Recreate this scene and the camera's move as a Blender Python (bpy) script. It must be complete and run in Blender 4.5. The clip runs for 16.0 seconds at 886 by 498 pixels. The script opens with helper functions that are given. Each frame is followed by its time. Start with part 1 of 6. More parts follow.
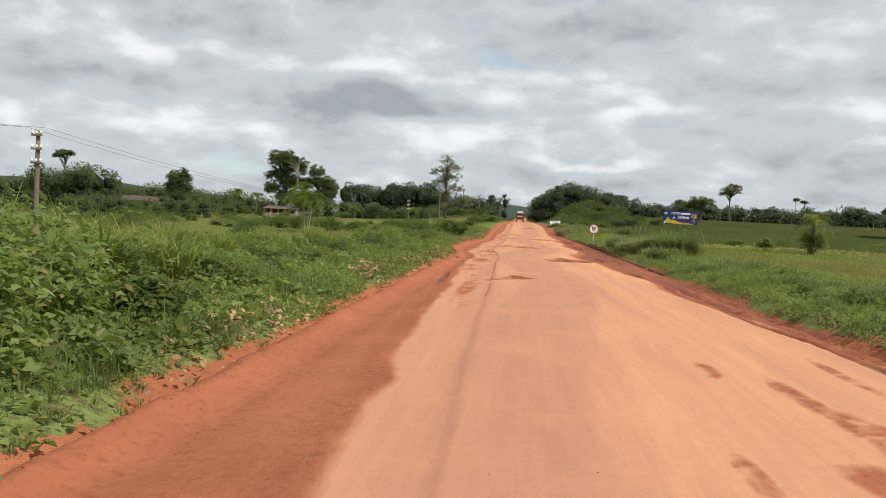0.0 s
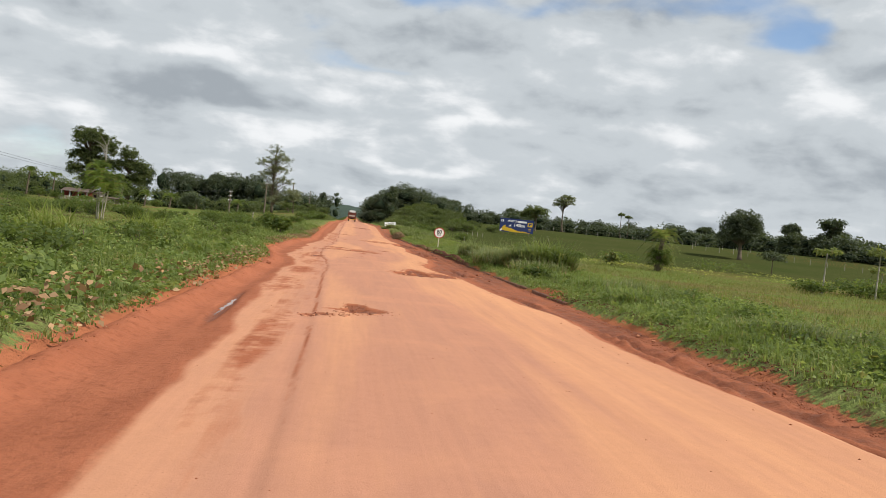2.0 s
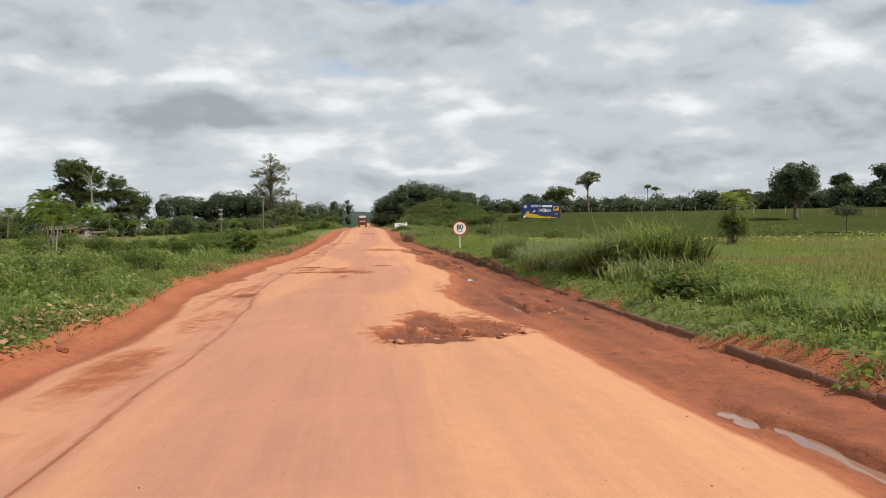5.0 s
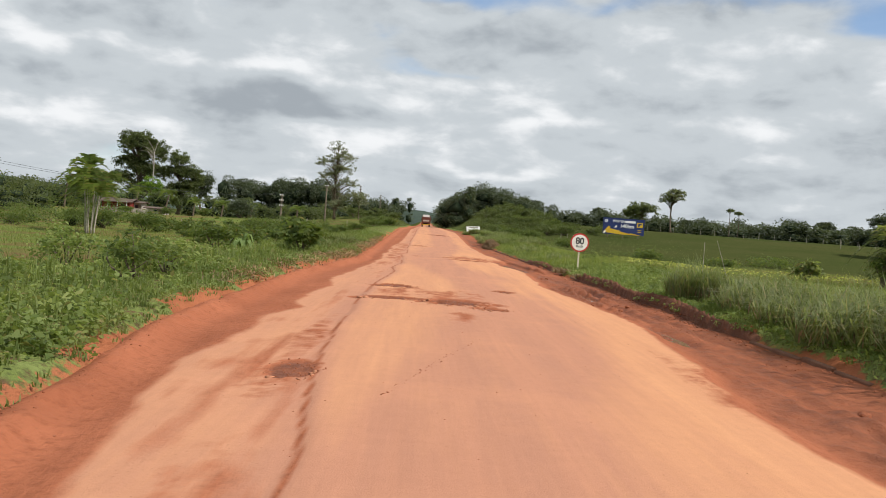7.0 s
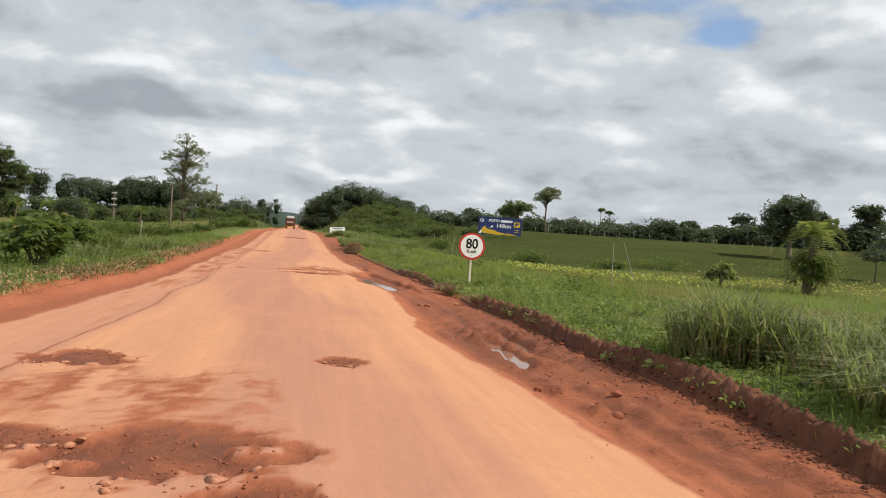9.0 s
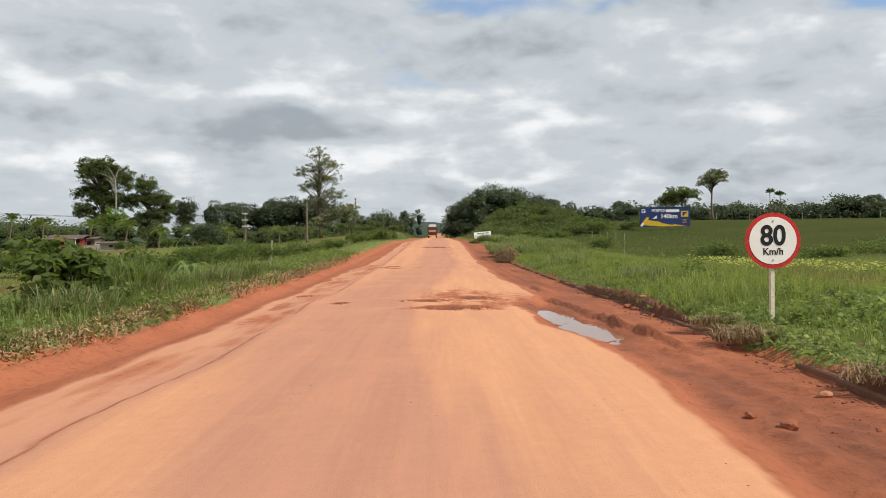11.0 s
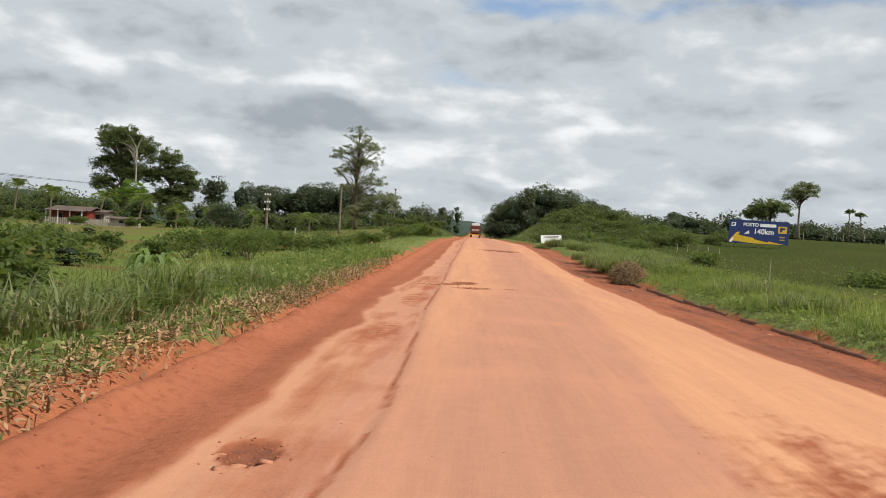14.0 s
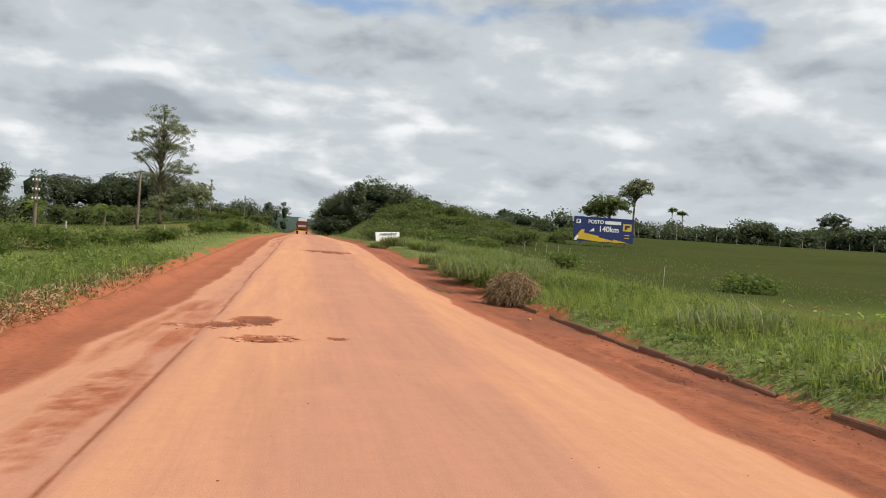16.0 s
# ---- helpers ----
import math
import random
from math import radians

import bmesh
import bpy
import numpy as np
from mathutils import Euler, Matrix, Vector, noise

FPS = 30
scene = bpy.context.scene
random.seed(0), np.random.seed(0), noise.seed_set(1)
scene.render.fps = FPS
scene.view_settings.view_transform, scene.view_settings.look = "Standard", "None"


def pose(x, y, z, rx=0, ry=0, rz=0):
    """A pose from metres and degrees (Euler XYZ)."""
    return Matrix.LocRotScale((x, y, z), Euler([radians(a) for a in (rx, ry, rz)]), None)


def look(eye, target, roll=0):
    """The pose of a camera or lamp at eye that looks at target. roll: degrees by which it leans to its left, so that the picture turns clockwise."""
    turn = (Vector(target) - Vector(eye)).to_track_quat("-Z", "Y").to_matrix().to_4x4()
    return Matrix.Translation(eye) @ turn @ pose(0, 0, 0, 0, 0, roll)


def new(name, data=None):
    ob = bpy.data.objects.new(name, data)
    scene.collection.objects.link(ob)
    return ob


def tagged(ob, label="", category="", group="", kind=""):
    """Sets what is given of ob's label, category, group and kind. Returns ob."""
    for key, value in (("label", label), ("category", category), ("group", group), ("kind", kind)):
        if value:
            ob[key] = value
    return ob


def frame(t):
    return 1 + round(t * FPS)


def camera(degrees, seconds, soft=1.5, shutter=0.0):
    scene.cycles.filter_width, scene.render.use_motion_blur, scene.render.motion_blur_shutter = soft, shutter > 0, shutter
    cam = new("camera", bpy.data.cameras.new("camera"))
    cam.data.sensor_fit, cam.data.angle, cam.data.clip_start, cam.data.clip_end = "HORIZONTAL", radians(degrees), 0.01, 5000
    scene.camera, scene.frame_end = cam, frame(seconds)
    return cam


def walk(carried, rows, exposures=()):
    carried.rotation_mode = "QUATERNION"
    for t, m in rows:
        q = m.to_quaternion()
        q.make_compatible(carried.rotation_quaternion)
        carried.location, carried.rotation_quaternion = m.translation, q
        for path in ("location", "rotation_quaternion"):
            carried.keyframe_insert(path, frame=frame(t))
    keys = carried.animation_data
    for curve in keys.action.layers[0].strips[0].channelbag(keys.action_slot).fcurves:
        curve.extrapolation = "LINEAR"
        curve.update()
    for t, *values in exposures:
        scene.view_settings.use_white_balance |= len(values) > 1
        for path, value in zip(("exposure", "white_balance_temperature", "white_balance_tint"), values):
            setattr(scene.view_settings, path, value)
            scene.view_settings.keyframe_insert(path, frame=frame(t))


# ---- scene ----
cam = camera(56.8, 16.0, soft=0.55)
PATH = [
    (0, (-0.893, 1.282, 1.712), (-1.076, 3.272, 1.634), 2.7),
    (0.5, (-1.206, 3.774, 1.632), (-1.298, 5.771, 1.562), 4.0),
    (1, (-1.318, 6.505, 1.568), (-1.305, 8.503, 1.503), 5.3),
    (1.5, (-1.322, 9.075, 1.565), (-1.199, 11.071, 1.513), 6.0),
    (2, (-1.18, 11.74, 1.525), (-0.95, 13.727, 1.479), 5.8),
    (2.5, (-0.896, 14.252, 1.504), (-0.572, 16.225, 1.464), 4.7),
    (3, (-0.525, 16.723, 1.507), (-0.123, 18.681, 1.466), 3.5),
    (3.5, (-0.112, 19.264, 1.509), (0.329, 21.215, 1.464), 2.3),
    (4, (0.204, 21.549, 1.509), (0.614, 23.506, 1.458), 0.9),
    (4.5, (0.363, 24.453, 1.474), (0.679, 26.427, 1.418), -0.3),
    (5, (0.299, 27.274, 1.453), (0.484, 29.264, 1.396), -0.9),
    (5.2, (0.207, 28.393, 1.437), (0.336, 30.388, 1.381), -0.8),
    (7.3, (-1.277, 39.193, 1.499), (-1.201, 41.191, 1.449), 5.1),
    (7.5, (-1.218, 40.278, 1.496), (-1.077, 42.272, 1.451), 5.5),
    (8, (-0.874, 42.872, 1.487), (-0.557, 44.847, 1.459), 5.7),
    (8.2, (-0.645, 43.985, 1.504), (-0.263, 45.948, 1.48), 5.3),
    (10.3, (1.008, 56.665, 1.394), (1.205, 58.655, 1.367), -1.3),
    (10.5, (0.917, 57.824, 1.405), (1.049, 59.82, 1.379), -1.1),
    (11, (0.655, 60.705, 1.386), (0.666, 62.705, 1.358), -0.7),
    (11.5, (0.367, 63.249, 1.38), (0.298, 65.248, 1.347), -0.8),
    (12, (-0.004, 65.8, 1.39), (-0.133, 67.796, 1.354), -0.3),
    (12.5, (-0.434, 68.254, 1.405), (-0.599, 70.247, 1.371), 0.5),
    (13, (-0.846, 70.934, 1.4), (-1.017, 72.926, 1.364), 1.6),
    (13.5, (-1.216, 73.584, 1.354), (-1.355, 75.579, 1.319), 2.7),
    (14, (-1.42, 76.299, 1.381), (-1.491, 78.297, 1.348), 3.3),
    (14.5, (-1.518, 79.015, 1.379), (-1.492, 81.014, 1.349), 3.8),
    (15, (-1.456, 82.01, 1.39), (-1.308, 84.004, 1.371), 4.3),
    (15.5, (-1.242, 84.561, 1.407), (-0.991, 86.545, 1.392), 4.0),
    (16, (-0.918, 87.184, 1.456), (-0.576, 89.154, 1.439), 3.5),
]
walk(cam, [(t, look(eye, target, roll)) for t, eye, target, roll in PATH], [(0.0, 0.18)])


# ---- world, sun ----
SUN_ELEVATION, SUN_AZIMUTH = 47.0, 118.0          # degrees up, degrees from +y towards +x

world = bpy.data.worlds.new("sky")
scene.world = world
world.use_nodes = True
wt = world.node_tree
wt.nodes.clear()


def wn(kind, **values):
    n = wt.nodes.new(kind)
    for k, v in values.items():
        n.inputs[k].default_value = v
    return n


out = wt.nodes.new("ShaderNodeOutputWorld")
bg = wn("ShaderNodeBackground", Strength=1.0)
sky = wt.nodes.new("ShaderNodeTexSky")
sky.sky_type, sky.sun_disc = "NISHITA", False
sky.dust_density, sky.ozone_density = 0.1, 4.0
sky.sun_elevation, sky.sun_rotation = radians(SUN_ELEVATION), radians(SUN_AZIMUTH)
sky_gain = wt.nodes.new("ShaderNodeVectorMath")
sky_gain.operation = "SCALE"
sky_gain.inputs["Scale"].default_value = 0.125
coord = wt.nodes.new("ShaderNodeTexCoord")
L = wt.links.new


def sm(op, a, b=0.0, c=0.0):
    """One sum over sockets or plain numbers."""
    n = wt.nodes.new("ShaderNodeMath")
    n.operation = op
    for slot, v in zip(n.inputs, (a, b, c)):
        if isinstance(v, (int, float)):
            slot.default_value = v
        else:
            L(v, slot)
    return n.outputs["Value"]


def sv(op, a, b):
    n = wt.nodes.new("ShaderNodeVectorMath")
    n.operation = op
    for slot, v in zip(n.inputs, (a, b)):
        if isinstance(v, tuple):
            slot.default_value = v
        else:
            L(v, slot)
    return n.outputs["Vector"]


def cloud_noise(at, scale, detail, rough, distortion=0.0):
    n = wn("ShaderNodeTexNoise", Scale=scale, Detail=detail, Roughness=rough, Distortion=distortion)
    L(at, n.inputs["Vector"])
    return n


way = wt.nodes.new("ShaderNodeSeparateXYZ")
L(coord.outputs["Generated"], way.inputs["Vector"])
up = way.outputs["Z"]
lift = wt.nodes.new("ShaderNodeCombineXYZ")
low_deck = sm("ADD", sm("MAXIMUM", up, 0.0), 0.22)
for k in range(3):
    L(low_deck, lift.inputs[k])
deck = sv("MULTIPLY", sv("DIVIDE", coord.outputs["Generated"], lift.outputs["Vector"]), (1, 1, 0.35))   # spread out on a flat deck of cloud
deck = sv("ADD", deck, (3.7, 1.9, 0.4))
air = sv("MULTIPLY", coord.outputs["Generated"], (1, 1, 2.1))
wander = cloud_noise(air, 6.5, 3.0, 0.5)
wander_of = wt.nodes.new("ShaderNodeSeparateColor")
L(wander.outputs["Color"], wander_of.inputs["Color"])
# azimuth from +y towards +x and height, in degrees, both drawn about by the wind
azimuth = sm("MULTIPLY_ADD", sm("ARCTAN2", way.outputs["X"], way.outputs["Y"]), 57.3, sm("MULTIPLY_ADD", wander_of.outputs["Red"], 15.0, -7.5))
height = sm("MULTIPLY_ADD", sm("ARCSINE", up), 57.3, sm("MULTIPLY_ADD", wander_of.outputs["Green"], 5.4, -2.7))


def banks(rows):
    """The sum of soft banks: azimuth, height, half width, half height, amount."""
    total = 0.0
    for a0, e0, wide, tall, much in rows:
        u, v = sm("MULTIPLY_ADD", azimuth, 1 / wide, -a0 / wide), sm("MULTIPLY_ADD", height, 1 / tall, -e0 / tall)
        total = sm("MULTIPLY_ADD", sm("POWER", 0.3679, sm("MULTIPLY_ADD", u, u, sm("MULTIPLY", v, v))), much, total)
    return total


bright_banks = banks([(-12, 9.9, 6.0, 1.7, 0.26), (-5, 8.9, 4.0, 1.3, 0.14), (-29, 10.3, 5.5, 1.6, 0.2), (31.5, 10.6, 5.0, 1.9, 0.26), (37, 8.2, 4.5, 1.3, 0.12), (21, 13.0, 5.0, 1.6, 0.17),
                      (8.5, 7.2, 4.5, 1.1, 0.22), (-28, 5.6, 7.0, 1.0, 0.2), (-17.5, 4.7, 5.0, 0.9, 0.14), (5, 4.5, 5.0, 0.7, 0.18), (38, 14.8, 4.5, 2.0, 0.16)])
grey_banks = banks([(-23, 12.2, 4.5, 1.6, 0.2), (4.5, 12.7, 5.5, 1.5, 0.24), (-9, 7.0, 9.0, 1.0, 0.24), (-29, 7.9, 6.5, 0.9, 0.15), (17, 8.6, 6.5, 1.4, 0.12), (34, 6.0, 9.0, 1.1, 0.13), (13, 10.5, 6.0, 1.1, 0.08)])
clear_banks = banks([(28.0, 14.2, 3.8, 1.4, 1.0), (22.5, 15.9, 4.5, 0.9, 0.7), (1.5, 11.2, 4.5, 0.8, 0.52), (13, 15.9, 7.0, 1.0, 0.62), (-2.5, 12.8, 3.0, 1.0, 0.5), (2.0, 15.6, 4.5, 1.0, 0.52), (14, 8.2, 6.0, 0.7, 0.3)])

heap = cloud_noise(deck, 1.5, 6.0, 0.5, 0.1).outputs["Fac"]
heap_sunward = cloud_noise(sv("ADD", deck, (0.07, 0.12, 0.03)), 1.5, 6.0, 0.5, 0.1).outputs["Fac"]
puff = cloud_noise(air, 12.0, 8.0, 0.52, 0.25).outputs["Fac"]
puff_sunward = cloud_noise(sv("ADD", air, (0.010, 0.006, 0.030)), 12.0, 8.0, 0.52, 0.25).outputs["Fac"]
thick = sm("MULTIPLY_ADD", heap, 0.75, 0.5 - 0.375)
thick = sm("MULTIPLY_ADD", sm("SUBTRACT", heap, heap_sunward), 0.6, thick)
thick = sm("MULTIPLY_ADD", sm("SUBTRACT", puff, 0.5), 0.34, thick)
thick = sm("MULTIPLY_ADD", sm("SUBTRACT", puff, puff_sunward), 0.50, thick)
thick = sm("MULTIPLY_ADD", sm("SUBTRACT", bright_banks, grey_banks), 1.1, thick)
shade = wt.nodes.new("ShaderNodeValToRGB")
shade.color_ramp.interpolation = "EASE"
shade.color_ramp.elements[0].position, shade.color_ramp.elements[0].color = 0.14, (0.33, 0.365, 0.40, 1)
shade.color_ramp.elements[1].position, shade.color_ramp.elements[1].color = 0.86, (0.80, 0.815, 0.83, 1)
middle = shade.color_ramp.elements.new(0.52)
middle.color = (0.515, 0.555, 0.585, 1)
L(thick, shade.inputs["Fac"])
cover = cloud_noise(deck, 0.9, 8.0, 0.55, 0.2).outputs["Fac"]
open_sky = sm("MULTIPLY_ADD", sm("SUBTRACT", cover, 0.56), 2.2, clear_banks)
open_sky = sm("MULTIPLY_ADD", sm("SUBTRACT", puff, 0.5), -0.8, open_sky)
open_sky = sm("MULTIPLY_ADD", sm("MAXIMUM", sm("SUBTRACT", up, 0.30), 0.0), 1.1, open_sky)     # opens the unseen cloud overhead, added to dim the light on the ground
gap = wt.nodes.new("ShaderNodeMapRange")
gap.interpolation_type = "SMOOTHSTEP"
gap.inputs["From Min"].default_value, gap.inputs["From Max"].default_value = 0.10, 0.72
gap.inputs["To Min"].default_value, gap.inputs["To Max"].default_value = 1.0, 0.18
L(open_sky, gap.inputs["Value"])
blend = wt.nodes.new("ShaderNodeMix")
blend.data_type = "RGBA"
L(sky.outputs["Color"], sky_gain.inputs[0])
L(gap.outputs["Result"], blend.inputs["Factor"])
L(sky_gain.outputs["Vector"], blend.inputs["A"])
L(shade.outputs["Color"], blend.inputs["B"])
L(blend.outputs["Result"], bg.inputs["Color"])
L(bg.outputs["Background"], out.inputs["Surface"])

sun = new("sun", bpy.data.lights.new("sun", "SUN"))
sun.data.energy, sun.data.angle, sun.data.color = 3.7, radians(1.2), (1.0, 0.955, 0.885)
az, el = radians(SUN_AZIMUTH), radians(SUN_ELEVATION)
sun.matrix_world = look((60 * math.sin(az), 60 * math.cos(az), 60 * math.tan(el)), (0, 0, 0))

# ---- materials ----


def material(name, base, rough=0.8, spec=0.3):
    m = bpy.data.materials.new(name)
    m.use_nodes = True
    b = m.node_tree.nodes["Principled BSDF"]
    b.inputs["Base Color"].default_value = (*base, 1)
    b.inputs["Roughness"].default_value = rough
    b.inputs["Specular IOR Level"].default_value = spec
    return m


def node(m, kind, **values):
    n = m.node_tree.nodes.new(kind)
    for k, v in values.items():
        n.inputs[k].default_value = v
    return n


def link(m, a, b):
    m.node_tree.links.new(a, b)


def mixed(m, fac, a, b, mode="MIX"):
    """A colour mix; fac, a and b are sockets or plain values."""
    n = m.node_tree.nodes.new("ShaderNodeMix")
    n.data_type, n.blend_type = "RGBA", mode
    for key, v in (("Factor", fac), ("A", a), ("B", b)):
        slot = [s for s in n.inputs if s.name == key and s.enabled][0]
        if isinstance(v, (int, float)):
            slot.default_value = v
        elif isinstance(v, tuple):
            slot.default_value = (*v, 1)
        else:
            link(m, v, slot)
    return [s for s in n.outputs if s.enabled][0]


def ramp(m, fac, lo, hi):
    n = m.node_tree.nodes.new("ShaderNodeMapRange")
    n.inputs["From Min"].default_value, n.inputs["From Max"].default_value = lo, hi
    link(m, fac, n.inputs["Value"])
    return n.outputs["Result"]


def noise_of(m, scale, detail=5.0, rough=0.6, stretch_by=None, distortion=0.0):
    c = node(m, "ShaderNodeTexCoord")
    n = node(m, "ShaderNodeTexNoise", Scale=scale, Detail=detail, Roughness=rough, Distortion=distortion)
    if stretch_by:
        p = node(m, "ShaderNodeMapping", Scale=stretch_by)
        link(m, c.outputs["Object"], p.inputs["Vector"])
        link(m, p.outputs["Vector"], n.inputs["Vector"])
    else:
        link(m, c.outputs["Object"], n.inputs["Vector"])
    return n.outputs["Fac"]


def bump(m, height, strength, distance):
    n = node(m, "ShaderNodeBump", Strength=strength, Distance=distance)
    link(m, height, n.inputs["Height"])
    link(m, n.outputs["Normal"], m.node_tree.nodes["Principled BSDF"].inputs["Normal"])


def speckled(name, base, dark, rough=0.8, scale=8.0, relief=0.01, spec=0.3):
    """A surface that varies between two colours at two scales, with relief."""
    m = material(name, base, rough, spec)
    big, fine = noise_of(m, scale * 0.15), noise_of(m, scale * 4)
    c = mixed(m, ramp(m, big, 0.35, 0.7), base, dark)
    c = mixed(m, ramp(m, fine, 0.45, 0.75), c, tuple(0.7 * v for v in dark))
    link(m, c, m.node_tree.nodes["Principled BSDF"].inputs["Base Color"])
    bump(m, fine, 0.6, relief)
    return m


def leafy(name, a, b, dry=(0.2, 0.16, 0.05), dry_share=0.05, through_light=0.46, rough=0.58, tawny=None):
    """Leaves whose colour differs from leaf to leaf, and from patch to patch."""
    m = material(name, a, rough, 0.18)
    t = m.node_tree
    principled = t.nodes["Principled BSDF"]
    geo = node(m, "ShaderNodeNewGeometry")
    patch = noise_of(m, 0.35, 3.0)
    c = mixed(m, geo.outputs["Random Per Island"], a, b)
    c = mixed(m, ramp(m, patch, 0.4, 0.7), c, tuple(0.78 * v for v in a))
    c = mixed(m, ramp(m, noise_of(m, 1.4, 2.0), 0.45, 0.7), c, mixed(m, 1.0, c, (1.35, 1.22, 1.1), "MULTIPLY"))
    if tawny:
        c = mixed(m, ramp(m, noise_of(m, 0.11, 6.0, 0.65, (0.5, 1.6, 1.0)), 0.46, 0.6), c, tawny)
    r = ramp(m, geo.outputs["Random Per Island"], 1.0 - dry_share, 1.0 - dry_share + 0.02)
    c = mixed(m, r, c, dry)
    link(m, c, principled.inputs["Base Color"])
    glow = node(m, "ShaderNodeBsdfTranslucent")
    link(m, mixed(m, 1.0, mixed(m, 0.35, c, (0.30, 0.38, 0.06)), (1.25, 1.25, 1.0), "MULTIPLY"), glow.inputs["Color"])
    mix = node(m, "ShaderNodeMixShader", Fac=through_light)
    link(m, principled.outputs["BSDF"], mix.inputs[1])
    link(m, glow.outputs["BSDF"], mix.inputs[2])
    link(m, mix.outputs["Shader"], t.nodes["Material Output"].inputs["Surface"])
    return m


WEED = leafy("weed_leaf", (0.125, 0.18, 0.05), (0.31, 0.365, 0.125), (0.28, 0.24, 0.10), 0.06)
GRASS = leafy("grass_blade", (0.115, 0.155, 0.045), (0.25, 0.295, 0.105), (0.34, 0.29, 0.13), 0.05)
PALE_GRASS = leafy("pale_grass_blade", (0.19, 0.24, 0.05), (0.30, 0.33, 0.10), (0.36, 0.31, 0.14), 0.06)
FIELD_GRASS = leafy("field_grass", (0.18, 0.22, 0.06), (0.26, 0.28, 0.095), (0.25, 0.19, 0.08), 0.22)
MEADOW = leafy("meadow_grass_blade", (0.125, 0.15, 0.042), (0.20, 0.21, 0.068), (0.27, 0.20, 0.09), 0.2, tawny=(0.20, 0.145, 0.065))
CANE = leafy("cane_leaf", (0.15, 0.18, 0.075), (0.28, 0.31, 0.15), (0.36, 0.31, 0.17), 0.1)
SHRUB = leafy("shrub_leaf", (0.07, 0.105, 0.032), (0.15, 0.19, 0.062))
TREE = leafy("tree_leaf", (0.07, 0.09, 0.045), (0.135, 0.155, 0.078), dry_share=0.015, through_light=0.42)
# lifted, greyer green: the haze over far trees is put into this colour
DARK_TREE = leafy("dark_tree_leaf", (0.065, 0.082, 0.055), (0.105, 0.125, 0.08), (0.09, 0.09, 0.05), 0.02, through_light=0.2)
GREY_TREE = leafy("grey_green_leaf", (0.15, 0.165, 0.11), (0.27, 0.285, 0.20), through_light=0.4)
LIME = leafy("lime_leaf", (0.13, 0.24, 0.03), (0.2, 0.32, 0.06))
BIG_LEAF = leafy("big_drooping_leaf", (0.17, 0.25, 0.08), (0.26, 0.34, 0.13), (0.3, 0.25, 0.1), 0.08)
# bank green darkened so that its colour carries the cloud shadow on the slope
SHADED_BANK = leafy("shaded_bank_growth", (0.07, 0.092, 0.034), (0.112, 0.135, 0.05), (0.13, 0.11, 0.05), 0.04, 0.3)
PALM = leafy("palm_leaf", (0.12, 0.18, 0.05), (0.21, 0.27, 0.085), (0.25, 0.2, 0.08), 0.1)
PALE_PALM = leafy("pale_palm_leaf", (0.13, 0.165, 0.06), (0.25, 0.27, 0.115), (0.3, 0.24, 0.1), 0.1)
LITTER = leafy("dead_leaf", (0.31, 0.19, 0.10), (0.52, 0.34, 0.19), (0.20, 0.115, 0.06), 0.2, 0.12, 0.8)
STRAW = leafy("straw", (0.28, 0.18, 0.10), (0.44, 0.31, 0.18), (0.20, 0.13, 0.08), 0.25, 0.1, 0.85)
FLOWER = leafy("yellow_flower_head", (0.42, 0.44, 0.10), (0.55, 0.52, 0.16), (0.25, 0.27, 0.08), 0.2)
BARK = speckled("bark", (0.20, 0.155, 0.11), (0.10, 0.075, 0.05), 0.9, 6, 0.02)
PALE_BARK = speckled("pale_bark", (0.46, 0.42, 0.34), (0.27, 0.235, 0.18), 0.85, 8, 0.01)
WOOD = speckled("grey_wood", (0.25, 0.20, 0.15), (0.13, 0.10, 0.07), 0.85, 9, 0.01)
POST = speckled("weathered_post", (0.46, 0.42, 0.34), (0.30, 0.26, 0.20), 0.85, 12, 0.006)
CONCRETE = speckled("stained_kerb", (0.26, 0.125, 0.075), (0.17, 0.075, 0.042), 0.9, 14, 0.006)
WHITE = speckled("white_paint", (0.85, 0.85, 0.83), (0.74, 0.72, 0.68), 0.55, 6, 0.001)
WALL_WHITE = speckled("limewash", (0.56, 0.52, 0.46), (0.38, 0.30, 0.24), 0.85, 4, 0.004)
WALL_RED = speckled("red_painted_wall", (0.33, 0.055, 0.04), (0.22, 0.035, 0.03), 0.7, 4, 0.002)
ROOF = speckled("old_roof_tile", (0.17, 0.12, 0.095), (0.10, 0.07, 0.055), 0.9, 5, 0.01)
STEEL = material("galvanised_steel", (0.45, 0.46, 0.46), 0.45, 0.5)
STEEL.node_tree.nodes["Principled BSDF"].inputs["Metallic"].default_value = 0.8
SIGN_WHITE = material("sign_white", (0.88, 0.86, 0.80), 0.45, 0.4)
link(SIGN_WHITE, mixed(SIGN_WHITE, ramp(SIGN_WHITE, noise_of(SIGN_WHITE, 4.0), 0.4, 0.8), (0.89, 0.87, 0.81), (0.80, 0.74, 0.64)), SIGN_WHITE.node_tree.nodes["Principled BSDF"].inputs["Base Color"])
CREAM = speckled("planed_timber", (0.80, 0.73, 0.56), (0.66, 0.58, 0.42), 0.7, 9, 0.002)
BLACK = material("black_vinyl", (0.015, 0.015, 0.017), 0.5)
RUBBER = speckled("tyre_rubber", (0.03, 0.027, 0.025), (0.10, 0.05, 0.03), 0.9, 9, 0.003)
SIGN_RED = speckled("sign_red", (0.62, 0.035, 0.03), (0.50, 0.04, 0.035), 0.4, 5, 0.0005)
